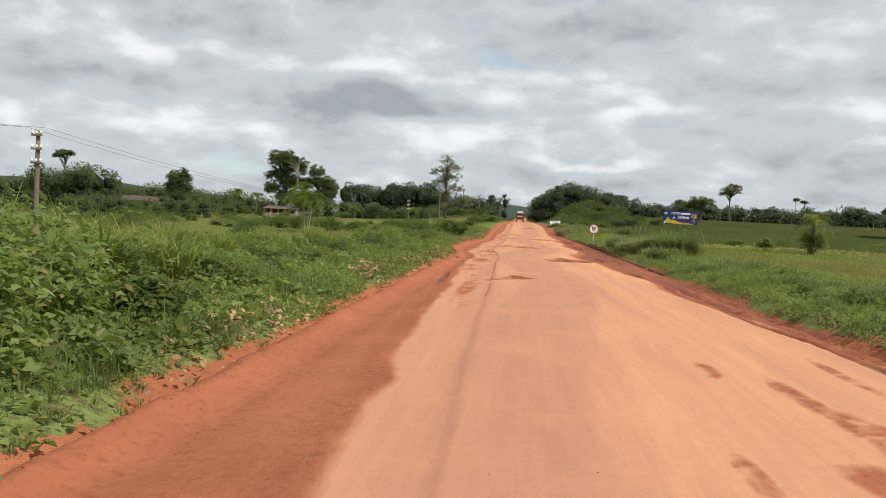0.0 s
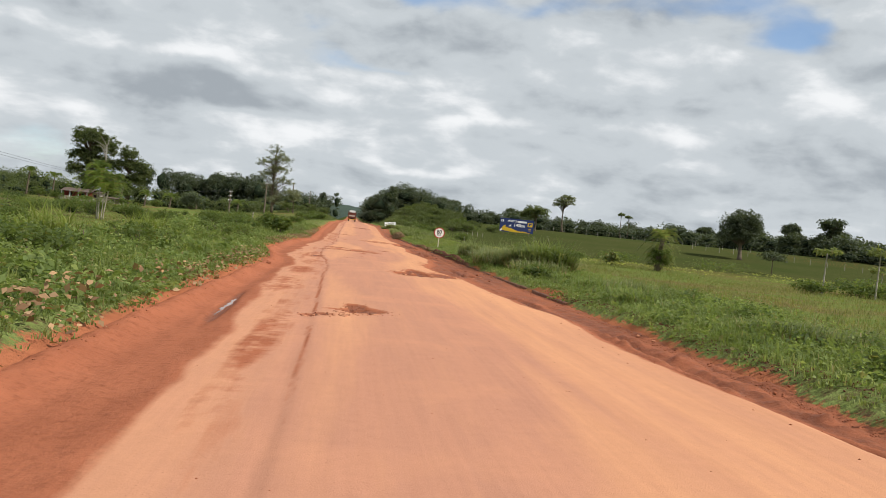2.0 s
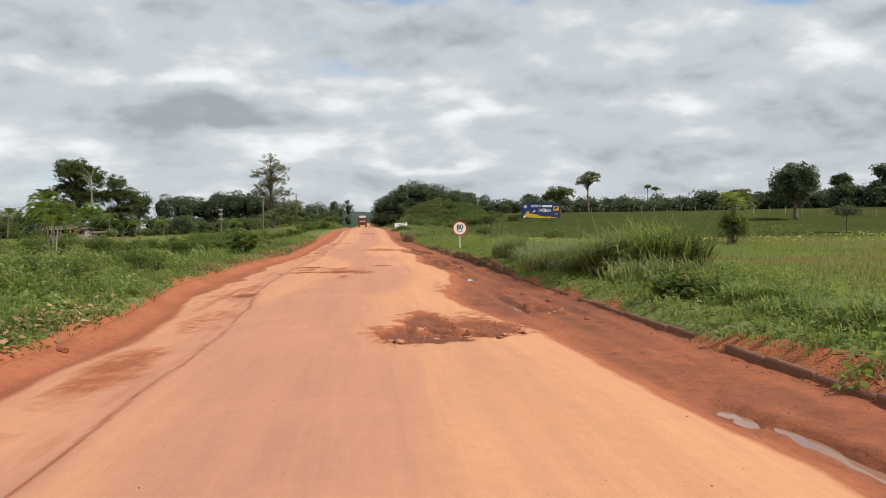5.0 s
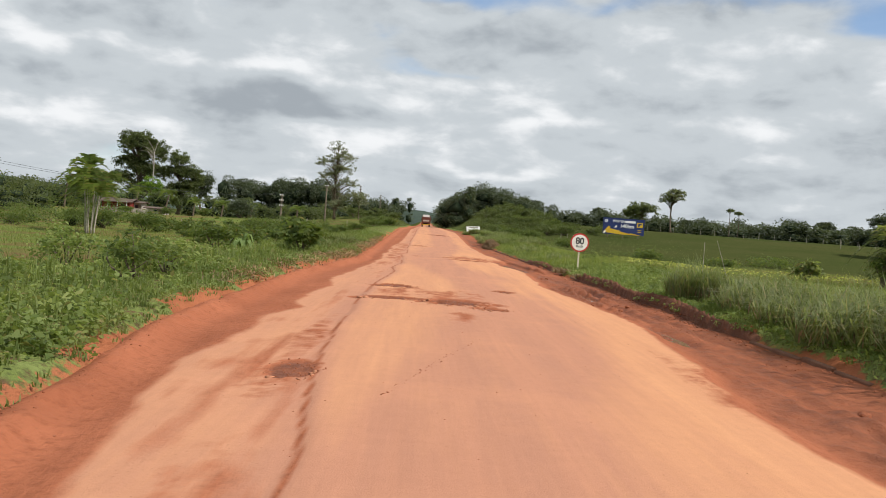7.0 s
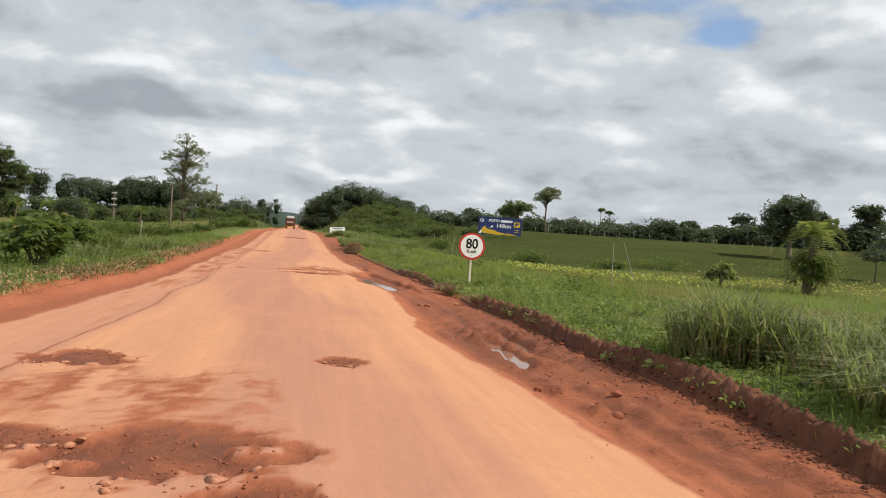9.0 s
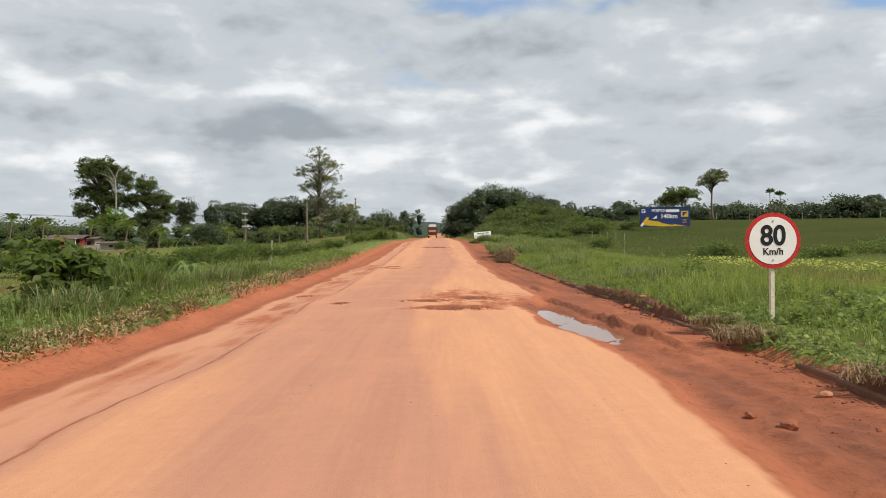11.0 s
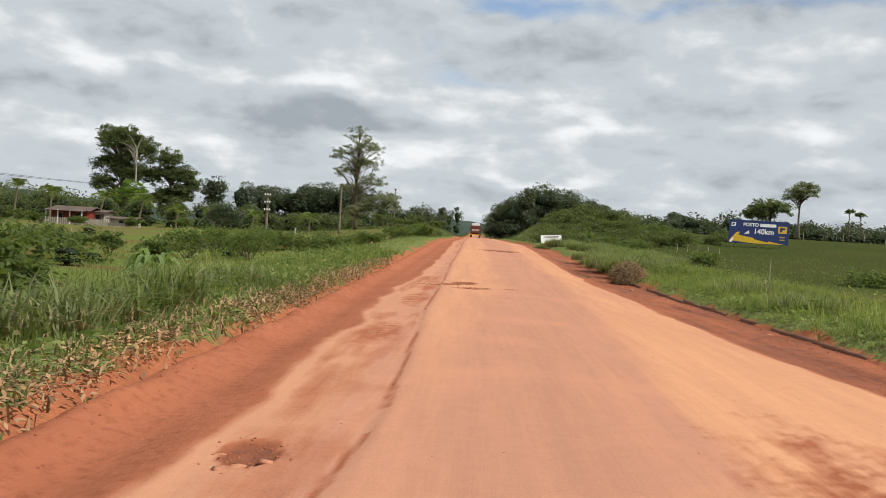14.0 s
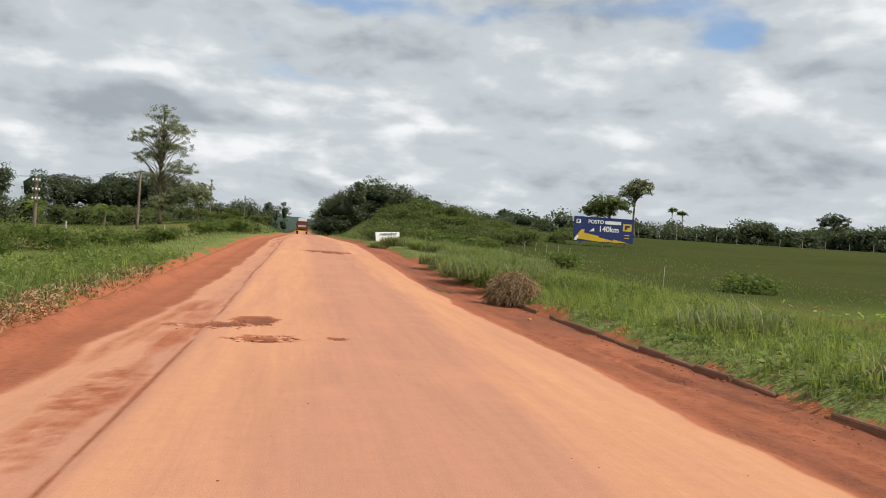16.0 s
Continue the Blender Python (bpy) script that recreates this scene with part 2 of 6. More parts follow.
BLUE = speckled("poster_blue", (0.018, 0.032, 0.125), (0.03, 0.045, 0.14), 0.45, 2, 0.0005)
YELLOW = speckled("poster_yellow", (0.70, 0.45, 0.03), (0.60, 0.38, 0.03), 0.45, 3, 0.0005)
TRUCK_BROWN = speckled("dusty_red_brown_paint", (0.13, 0.036, 0.026), (0.17, 0.065, 0.042), 0.6, 3, 0.001)
GLASS = material("dark_windscreen", (0.02, 0.025, 0.03), 0.08, 0.6)
# darker copy of the bark, with the far woods' shade in its colour
SHADED_BARK = speckled("shaded_bark", (0.09, 0.075, 0.055), (0.05, 0.04, 0.03), 0.9, 4, 0.02)
# very dark green: the shade within far crowns, put into the cores' colour
CROWN_SHADE = speckled("crown_shade", (0.04, 0.055, 0.032), (0.025, 0.036, 0.02), 1.0, 2.5, 0.2, 0.0)
INSULATOR = material("porcelain", (0.75, 0.74, 0.70), 0.25, 0.5)
SLAB = speckled("broken_road_slab", (0.60, 0.27, 0.15), (0.45, 0.19, 0.10), 0.9, 12, 0.01)
DAMP = speckled("damp_clod", (0.20, 0.075, 0.04), (0.12, 0.05, 0.03), 0.9, 12, 0.02)
TORN = speckled("torn_earth", (0.24, 0.095, 0.05), (0.13, 0.055, 0.032), 0.95, 20, 0.05)
CLOD = speckled("mud_clod", (0.38, 0.125, 0.058), (0.27, 0.09, 0.042), 0.9, 12, 0.02)
WATER = material("muddy_water", (0.30, 0.155, 0.10), 0.06, 0.2)
RIDGE = speckled("far_forest", (0.05, 0.075, 0.05), (0.03, 0.05, 0.035), 0.95, 0.03, 1.5)

# the road: dusty asphalt, drifted sand, red dirt and wet mud, told apart by the mesh's own "surface" layer
ROAD = material("dusty_road", (0.45, 0.22, 0.13), 0.9, 0.08)
layer = node(ROAD, "ShaderNodeAttribute")
layer.attribute_name = "surface"
parts_of = node(ROAD, "ShaderNodeSeparateColor")
link(ROAD, layer.outputs["Color"], parts_of.inputs["Color"])
streak = noise_of(ROAD, 1.0, 6.0, 0.6, (2.2, 0.12, 1.0), 0.4)
blot = noise_of(ROAD, 0.55, 5.0)
grit = noise_of(ROAD, 60.0, 3.0, 0.7)
clump = noise_of(ROAD, 9.0, 5.0, 0.65)
asphalt = mixed(ROAD, ramp(ROAD, streak, 0.3, 0.7), (0.525, 0.246, 0.150), (0.455, 0.218, 0.139))
asphalt = mixed(ROAD, ramp(ROAD, blot, 0.5, 0.75), asphalt, (0.565, 0.265, 0.156))
sand = mixed(ROAD, ramp(ROAD, streak, 0.35, 0.7), (0.66, 0.325, 0.168), (0.585, 0.278, 0.148))
dirt = mixed(ROAD, ramp(ROAD, blot, 0.35, 0.7), (0.425, 0.146, 0.073), (0.345, 0.114, 0.056))
dirt = mixed(ROAD, ramp(ROAD, clump, 0.5, 0.8), dirt, (0.24, 0.076, 0.036))


def broken(share, by, lo, hi):
    """A share whose soft edge is broken up by a noise."""
    n = node(ROAD, "ShaderNodeMath")
    n.operation, n.inputs[1].default_value = "MULTIPLY_ADD", 0.9
    link(ROAD, by, n.inputs[0])
    link(ROAD, share, n.inputs[2])
    return ramp(ROAD, n.outputs["Value"], lo + 0.45, hi + 0.45)


ragged = noise_of(ROAD, 3.2, 10.0, 0.72, (1.6, 0.16, 1.0))
c = mixed(ROAD, broken(parts_of.outputs["Green"], ragged, 0.0, 1.0), asphalt, sand)
c = mixed(ROAD, broken(parts_of.outputs["Red"], ragged, 0.25, 0.75), c, dirt)
c = mixed(ROAD, parts_of.outputs["Blue"], c, (0.17, 0.06, 0.032))
scuff = noise_of(ROAD, 1.0, 7.0, 0.7, (16.0, 0.5, 1.0), 0.3)
c = mixed(ROAD, 1.0, c, mixed(ROAD, ramp(ROAD, scuff, 0.35, 0.7), (0.965, 0.96, 0.95), (1.03, 1.03, 1.03)), "MULTIPLY")
mottle = noise_of(ROAD, 6.0, 8.0, 0.75)
c = mixed(ROAD, 1.0, c, mixed(ROAD, ramp(ROAD, mottle, 0.35, 0.65), (0.965, 0.96, 0.955), (1.03, 1.03, 1.03)), "MULTIPLY")
c = mixed(ROAD, ramp(ROAD, grit, 0.64, 0.72), c, (0.33, 0.14, 0.08))
bsdf = ROAD.node_tree.nodes["Principled BSDF"]
link(ROAD, c, bsdf.inputs["Base Color"])
wetness = node(ROAD, "ShaderNodeMapRange")
wetness.inputs["To Min"].default_value, wetness.inputs["To Max"].default_value = 0.92, 0.5
link(ROAD, parts_of.outputs["Blue"], wetness.inputs["Value"])
link(ROAD, wetness.outputs["Result"], bsdf.inputs["Roughness"])
lumpy = noise_of(ROAD, 16.0, 6.0, 0.7)
bump(ROAD, mixed(ROAD, parts_of.outputs["Red"], mixed(ROAD, 0.14, (0.5, 0.5, 0.5), grit), mixed(ROAD, 0.5, lumpy, clump)), 0.9, 0.045)

# the ground: red soil, verge turf, bright wet meadow, and hill pasture with cloud shadow in its colour
GROUND = material("turf_and_soil", (0.1, 0.15, 0.04), 1.0, 0.0)
layer = node(GROUND, "ShaderNodeAttribute")
layer.attribute_name = "surface"
parts_of = node(GROUND, "ShaderNodeSeparateColor")
link(GROUND, layer.outputs["Color"], parts_of.inputs["Color"])
broad, tuft, fine = noise_of(GROUND, 0.06, 5.0), noise_of(GROUND, 1.3, 6.0, 0.7), noise_of(GROUND, 12.0, 4.0, 0.7)
turf = mixed(GROUND, ramp(GROUND, tuft, 0.35, 0.7), (0.16, 0.20, 0.055), (0.22, 0.26, 0.085))
turf = mixed(GROUND, ramp(GROUND, fine, 0.45, 0.7), turf, (0.095, 0.11, 0.04))
turf = mixed(GROUND, ramp(GROUND, noise_of(GROUND, 3.0, 8.0, 0.75), 0.5, 0.62), turf, (0.13, 0.085, 0.045))
meadow = mixed(GROUND, ramp(GROUND, broad, 0.35, 0.65), (0.12, 0.165, 0.038), (0.16, 0.175, 0.05))
meadow = mixed(GROUND, ramp(GROUND, tuft, 0.45, 0.75), meadow, (0.10, 0.15, 0.035))
tawny = noise_of(GROUND, 0.11, 6.0, 0.65, (0.5, 1.6, 1.0))
meadow = mixed(GROUND, ramp(GROUND, tawny, 0.46, 0.6), meadow, (0.16, 0.12, 0.05))
# darker greens here paint the cloud shadow that lies on the hill
pasture = mixed(GROUND, ramp(GROUND, broad, 0.35, 0.65), (0.054, 0.068, 0.020), (0.074, 0.078, 0.027))
pasture = mixed(GROUND, ramp(GROUND, tuft, 0.5, 0.8), pasture, (0.04, 0.052, 0.015))
c = mixed(GROUND, parts_of.outputs["Green"], turf, meadow)
c = mixed(GROUND, parts_of.outputs["Blue"], c, pasture)
soil = mixed(GROUND, ramp(GROUND, tuft, 0.4, 0.7), (0.42, 0.15, 0.072), (0.30, 0.105, 0.052))
crumble = node(GROUND, "ShaderNodeMath")
crumble.operation, crumble.inputs[1].default_value = "MULTIPLY_ADD", 1.3
link(GROUND, noise_of(GROUND, 5.0, 8.0, 0.75), crumble.inputs[0])
link(GROUND, parts_of.outputs["Red"], crumble.inputs[2])
c = mixed(GROUND, ramp(GROUND, crumble.outputs["Value"], 1.08, 1.2), c, soil)
link(GROUND, c, GROUND.node_tree.nodes["Principled BSDF"].inputs["Base Color"])
bump(GROUND, mixed(GROUND, 0.5, tuft, fine), 0.8, 0.12)

# ---- mesh tools ----
rng = np.random.default_rng(7)


def raw_mesh(name, verts, faces, mat, smooth=False):
    """A mesh from arrays: vertices (n, 3) and faces (m, k)."""
    verts, faces = np.asarray(verts, np.float32), np.asarray(faces, np.int32)
    me = bpy.data.meshes.new(name)
    me.vertices.add(len(verts))
    me.vertices.foreach_set("co", verts.ravel())
    me.loops.add(faces.size)
    me.loops.foreach_set("vertex_index", faces.ravel())
    me.polygons.add(len(faces))
    me.polygons.foreach_set("loop_start", np.arange(0, faces.size, faces.shape[1], dtype=np.int32))
    me.update(calc_edges=True)
    if smooth:
        me.polygons.foreach_set("use_smooth", np.ones(len(faces), bool))
    me.materials.append(mat)
    return me


def part(name, data, mat, parent, label=""):
    """One mesh object under a thing or a part; data is a bmesh or a mesh. Places are in the world unless the parent is moved later."""
    if isinstance(data, bmesh.types.BMesh):
        me = bpy.data.meshes.new(name)
        data.to_mesh(me)
        data.free()
        me.materials.append(mat)
        data = me
    ob = new(name, data)
    ob.parent = parent
    if label:
        ob["label"] = label
    return ob


def thing(name, at, label, category, group="", kind=""):
    ob = new(name)
    ob.location = at
    return tagged(ob, label, category, group, kind)


def join(pieces):
    """Several (verts, faces) pairs of one face size as one pair."""
    vs, fs, n = [], [], 0
    for v, f in pieces:
        vs.append(v)
        fs.append(np.asarray(f) + n)
        n += len(v)
    return np.concatenate(vs), np.concatenate(fs)


def tube(points, radii, sides=7):
    """A tapered tube along points, as (verts, quads); its ends are drawn in to a tip."""
    points, radii = np.asarray(points, float), np.asarray(radii, float)
    points = np.concatenate([points[:1], points, points[-1:]])
    radii = np.concatenate([[1e-3], radii, [1e-3]])
    way = np.gradient(points, axis=0)
    way[0], way[-1] = way[1], way[-2]
    way /= np.linalg.norm(way, axis=1, keepdims=True) + 1e-9
    aside = np.cross(way, np.where(np.abs(way[:, 2:]) > 0.9, [[1.0, 0, 0]], [[0, 0, 1.0]]))
    aside /= np.linalg.norm(aside, axis=1, keepdims=True) + 1e-9
    up = np.cross(aside, way)
    a = np.linspace(0, 2 * np.pi, sides, endpoint=False)
    ring = np.cos(a)[None, :, None] * aside[:, None] + np.sin(a)[None, :, None] * up[:, None]
    v = (points[:, None] + radii[:, None, None] * ring).reshape(-1, 3)
    i, j = np.meshgrid(np.arange(len(points) - 1), np.arange(sides), indexing="ij")
    i, j = i.ravel(), j.ravel()
    k = (j + 1) % sides
    return v, np.stack([i * sides + j, i * sides + k, (i + 1) * sides + k, (i + 1) * sides + j], 1)


def directions(n, flat=1.0):
    d = rng.normal(size=(n, 3)) * (1, 1, flat)
    return d / (np.linalg.norm(d, axis=1, keepdims=True) + 1e-9)


def leaf_quads(points, size, aspect=0.55, droop=0.3, up=0.6):
    """A folded, pointed leaf at each point, as (verts, quads)."""
    n = len(points)
    way = directions(n, 0.5)
    way[:, 2] -= droop
    way /= np.linalg.norm(way, axis=1, keepdims=True)
    normal = directions(n)
    normal[:, 2] = np.abs(normal[:, 2]) + up
    side = np.cross(way, normal)
    side /= np.linalg.norm(side, axis=1, keepdims=True) + 1e-9
    s = (np.asarray(size) * rng.uniform(0.6, 1.35, n))[:, None]
    lift = np.cross(side, way) * s * 0.12
    v = np.stack([points, points + way * s * 0.45 + side * s * aspect * 0.5 + lift, points + way * s,
                  points + way * s * 0.45 - side * s * aspect * 0.5 + lift], 1).reshape(-1, 3)
    return v, np.arange(4 * n).reshape(n, 4)


def blades(points, height, width, bend=0.5, towards=None):
    """A bent grass blade at each point, as (verts, triangles)."""
    n = len(points)
    a = rng.uniform(0, 2 * np.pi, n) if towards is None else towards
    lean = np.stack([np.cos(a), np.sin(a), np.zeros(n)], 1)
    side = np.stack([-np.sin(a), np.cos(a), np.zeros(n)], 1)
    h = (np.asarray(height) * rng.uniform(0.55, 1.3, n))[:, None]
    w = (np.asarray(width) * rng.uniform(0.7, 1.3, n))[:, None]
    b = (bend * rng.uniform(0.2, 1.6, n))[:, None]
    up = np.array([[0, 0, 1.0]])
    m = points + h * 0.55 * up + lean * h * 0.22 * b
    tip = points + h * (1 - 0.35 * np.minimum(b, 1.4)) * up + lean * h * 0.85 * b
    v = np.stack([points - side * w * 0.5, points + side * w * 0.5, m - side * w * 0.45, m + side * w * 0.45, tip], 1).reshape(-1, 3)
    f = np.array([[0, 1, 3], [0, 3, 2], [2, 3, 4]])
    return v, (np.arange(n)[:, None, None] * 5 + f[None]).reshape(-1, 3)


def lattice(x, y, seed):
    """Smooth value noise in 0..1 over the plane."""
    table = np.random.default_rng(seed).random((256, 256))
    xi, yi = np.floor(x).astype(int), np.floor(y).astype(int)
    u, v = x - xi, y - yi
    u, v = u * u * (3 - 2 * u), v * v * (3 - 2 * v)
    at = lambda i, j: table[i % 256, j % 256]  # noqa: E731
    return (at(xi, yi) * (1 - u) + at(xi + 1, yi) * u) * (1 - v) + (at(xi, yi + 1) * (1 - u) + at(xi + 1, yi + 1) * u) * v


def fractal(x, y, seed, octaves=4):
    total, gain = 0.0, 0.5
    for o in range(octaves):
        total = total + gain * (lattice(x * 2**o, y * 2**o, seed + o) - 0.5)
        gain *= 0.5
    return total


def step(a, b, t):
    t = np.clip((t - a) / (b - a), 0, 1)
    return t * t * (3 - 2 * t)


def surface_layer(me, rgb):
    layer = me.color_attributes.new("surface", "FLOAT_COLOR", "POINT")
    layer.data.foreach_set("color", np.concatenate([rgb, np.ones((len(rgb), 1))], 1).astype(np.float32).ravel())


# ---- the lie of the land ----
KERB = 4.72


def road_rise(y):
    return 1.0 * step(100, 155, y) + 0.3 * step(155, 270, y) + 5.0 * step(320, 1100, y)


def left_edge(y):
    """Where the dirt ends and the left verge begins."""
    return np.interp(y, [0, 22, 34, 41, 45, 49, 62, 68, 73, 80, 89, 100, 112, 140], [-4.1, -4.1, -3.98, -3.95, -4.3, -4.85, -4.9, -4.5, -4.08, -4.3, -4.42, -4.75, -4.85, -4.6])


def ground_z(x, y):
    """Height of the land beside the road."""
    x, y = np.asarray(x, float), np.asarray(y, float)
    r = road_rise(y)
    d_left, d_right = left_edge(y) - x, x - KERB
    left_field = -0.45 - 0.7 * step(40, 75, y) + 1.75 * step(138, 182, y) - 0.6 * step(-30, -50, x) * step(140, 180, y)
    left = r + 0.1 * step(0, 0.5, d_left) + (left_field - r - 0.1) * step(1.5, 10, d_left)
    left = left + 2.0 * step(0.5, 6, d_left) * step(168, 215, y) * (1 - step(10, 24, d_left)) * (1 - step(320, 420, y))
    rise = np.clip(y + 0.3 * (x - 50), -100, 400)
    right_field = -0.5 + 4.5 * step(112, 215, rise) + 0.8 * step(215, 330, rise)
    right = r + 0.12 * step(0, 0.5, d_right) + (right_field - r - 0.12) * step(1.2, 16, d_right)
    right = right + 2.3 * step(1.0, 9, d_right) * step(150, 205, y) * (1 - step(9, 24, d_right)) * (1 - step(330, 450, y))
    z = np.where(x < 0, left, right)
    z = z + 0.5 * fractal(x * 0.06, y * 0.06, 11) * step(2, 14, np.maximum(d_left, d_right))
    z = z + 0.12 * fractal(x * 0.7, y * 0.7, 21) * step(0.3, 2, np.maximum(d_left, d_right))
    inside = np.minimum(-d_left, -d_right)
    return z - 0.35 * step(-0.1, 0.35, inside)


# holes in the road: centre, half sizes, depth
HOLES = [(-1.52, 25.05, 0.27, 0.2, 0.05), (-0.88, 25.85, 0.46, 0.5, 0.09), (-0.95, 26.55, 0.2, 0.42, 0.06), (-1.13, 25.15, 0.08, 0.07, 0.03),
         (1.08, 38.35, 0.72, 0.9, 0.13), (1.2, 39.8, 0.36, 1.3, 0.08), (2.05, 39.0, 0.5, 0.9, 0.03), (3.4, 42.4, 0.5, 0.8, 0.10),
         (-1.75, 54.5, 0.8, 0.34, 0.03), (-0.45, 54.2, 0.7, 0.75, 0.05), (0.12, 53.3, 0.36, 0.3, 0.06), (-1.85, 57.9, 0.5, 0.5, 0.03), (-2.45, 45.9, 0.28, 0.5, 0.02),
         (0.36, 78.9, 0.6, 0.36, 0.06), (0.95, 77.0, 0.8, 0.5, 0.06), (1.5, 79.6, 0.4, 0.5, 0.02), (-1.5, 78.5, 0.2, 0.25, 0.02), (-2.76, 81.4, 0.2, 0.35, 0.03),
         (-2.15, 100.2, 0.62, 0.38, 0.05), (-1.58, 100.9, 0.32, 0.75, 0.05), (-1.33, 98.6, 0.48, 0.36, 0.07), (-0.33, 98.8, 0.15, 0.13, 0.03), (0.9, 58.1, 0.25, 0.3, 0.015),
         (0.3, 130.5, 1.1, 1.0, 0.05)]
# red stains round them that are not deep
STAINS = [(2.4, 79.6, 0.9, 2.4), (1.3, 80.6, 1.3, 3.0), (1.5, 78.2, 1.0, 1.8), (2.0, 39.8, 0.9, 1.8), (-0.5, 55.5, 0.9, 2.2), (-0.45, 51.6, 0.35, 1.2), (-1.6, 56.2, 0.8, 1.5), (-2.5, 36.5, 0.55, 2.2), (-2.6, 31.0, 0.5, 3.0), (-2.6, 48.5, 0.25, 2.5), (-2.6, 45.3, 0.35, 0.9),
          (-2.15, 22.0, 0.3, 5.0), (-2.4, 41.0, 0.4, 2.0), (-2.6, 75.5, 0.35, 1.6), (-2.75, 78.5, 0.3, 1.6), (-2.7, 88.0, 0.4, 2.2), (-2.6, 94.5, 0.4, 2.4), (2.3, 46.0, 0.6, 3.0), (2.5, 8.2, 0.5, 1.4), (2.15, 10.2, 0.2, 1.5), (2.3, 9.0, 0.3, 1.0), (0.85, 7.2, 0.14, 0.7), (1.75, 7.3, 0.4, 0.6), (3.2, 12.0, 0.14, 1.6), (1.5, 11.6, 0.2, 0.8)]
# puddles: centre, half sizes, slant of x along y
PUDDLES = [(2.96, 75.3, 0.36, 2.9, -0.10), (3.42, 60.6, 0.24, 1.3, 0.0), (3.85, 62.2, 0.16, 1.4, 0.0), (3.30, 33.9, 0.13, 0.4, 0.0),
           (3.5, 32.5, 0.10, 0.8, 0.0), (3.15, 43.6, 0.1, 1.3, 0.0), (3.3, 52.0, 0.16, 1.3, 0.0), (3.4, 113.0, 0.3, 1.6, 0.0), (-3.16, 26.2, 0.10, 2.2, -0.03), (3.42, 84.6, 0.08, 1.0, 0.0),
           (4.03, 11.9, 0.09, 1.5, -0.02), (3.9, 15.6, 0.07, 1.6, -0.1), (3.62, 19.2, 0.05, 1.4, -0.04)]
WATER_DEEP = 0.075


def road_shape(x, y):
    """Height of the road over its rise, and its red dirt, sand and wet shares."""
    warp = 0.35 * fractal(x * 1.6, y * 1.6, 31)
    fine = fractal(x * 5, y * 5, 41)
    lumps = fractal(x * 2.2, y * 1.3, 51)
    along = fractal(x * 3.0, y * 0.25, 61)
    crack = np.interp(y, [0, 7, 12.7, 16, 24, 29, 35, 39, 43, 46, 48, 53, 58, 64, 67, 70.5, 73, 77.5, 79.3, 83, 90, 94, 98, 114, 130],
                      [-1.3, -1.35, -1.46, -1.52, -1.6, -1.72, -1.8, -1.78, -1.95, -2.28, -2.36, -2.4, -2.4, -2.07, -2.24, -2.03, -2.1, -2.18, -2.25, -2.05, -2.2, -2.24, -2.26, -2.35, -2.2])
    crack = crack + 0.10 * fractal(y * 0.3, y * 0 + 3, 71)
    driven = np.interp(y, [0, 9, 14, 19, 24.5, 29, 39, 43, 48, 56.6, 61, 66, 71, 79, 86, 100, 130],
                       [-0.9, -1.1, -0.8, -0.1, 0.35, 0.2, -0.9, -0.8, 0.0, 0.9, 0.7, 0.0, -0.6, -0.9, -0.5, 0.6, 0.6])
    left_dirt = np.interp(y, [0, 6, 10.6, 13, 16, 24, 30, 36, 39, 43, 46, 48, 50.5, 52, 53, 56, 57, 59, 70, 75, 78, 83, 87, 89, 91, 95, 105, 130],
                          [-2.1, -2.12, -2.24, -2.42, -2.58, -2.62, -2.9, -3.0, -2.75, -3.2, -3.6, -3.45, -3.5, -3.2, -3.5, -3.45, -3.25, -3.55, -3.08, -3.0, -3.2, -3.15, -3.25, -3.0, -3.28, -3.4, -3.2, -3.0])
    left_dirt = left_dirt + 0.28 * fractal(y * 0.5, y * 0 + 9, 81) + 0.4 * warp
    right_dirt = np.interp(y, [0, 13, 16, 18, 22, 24, 28.8, 31, 34.5, 38.4, 42.7, 45.6, 49, 52, 57, 62, 63.5, 66, 70, 72, 74, 77, 80.6, 85, 89, 93, 97, 110, 200],
                           [4.5, 4.18, 3.9, 3.7, 3.24, 3.12, 3.35, 2.93, 2.82, 2.54, 1.95, 1.97, 2.45, 2.78, 2.7, 2.3, 2.52, 2.6, 2.78, 2.72, 2.3, 2.35, 2.95, 2.95, 2.68, 2.7, 2.75, 2.8, 3.0])
    right_dirt = right_dirt + 0.4 * warp + 0.25 * fractal(y * 0.5, y * 0 + 5, 91)
    edge = left_edge(y)
    dl, dr = left_dirt - x, x - right_dirt
    red = np.maximum(step(-0.16, 0.16, dl), step(-0.12, 0.12, dr))
    z = 0.012 * fractal(x * 0.8, y * 0.5, 101) - 0.012 * np.abs(x)
    z = z - 0.028 * step(0.0, 0.05, crack - x) - 0.05 * step(0.0, 0.5, dl)
    gap_line = np.exp(-(((x - crack - 0.05 * fine) / 0.035) ** 2))
    gap_line = gap_line * (0.15 + 0.85 * step(13, 24, y))
    z = z - 0.02 * gap_line * (0.4 + lattice(y * 0.6, y * 0, 111))
    berm = np.exp(-(((x - edge - 0.17) / 0.20) ** 2))
    z = z + berm * (0.10 + 0.16 * lumps + 0.06 * fine) - 0.03 * np.exp(-(((x - edge - 0.65) / 0.2) ** 2)) - 0.3 * step(0.25, 0.5, edge - x)
    z = z - 0.09 * step(0.0, 0.35, dr) + step(0.0, 0.3, dr) * (0.07 * lumps + 0.035 * fine)
    rough_mud = np.maximum(np.exp(-(((y - 60) / 6.0) ** 2)), np.maximum(0.55 * np.exp(-(((y - 44) / 4.0) ** 2)), 0.7 * np.exp(-(((y - 22) / 8.0) ** 2))))
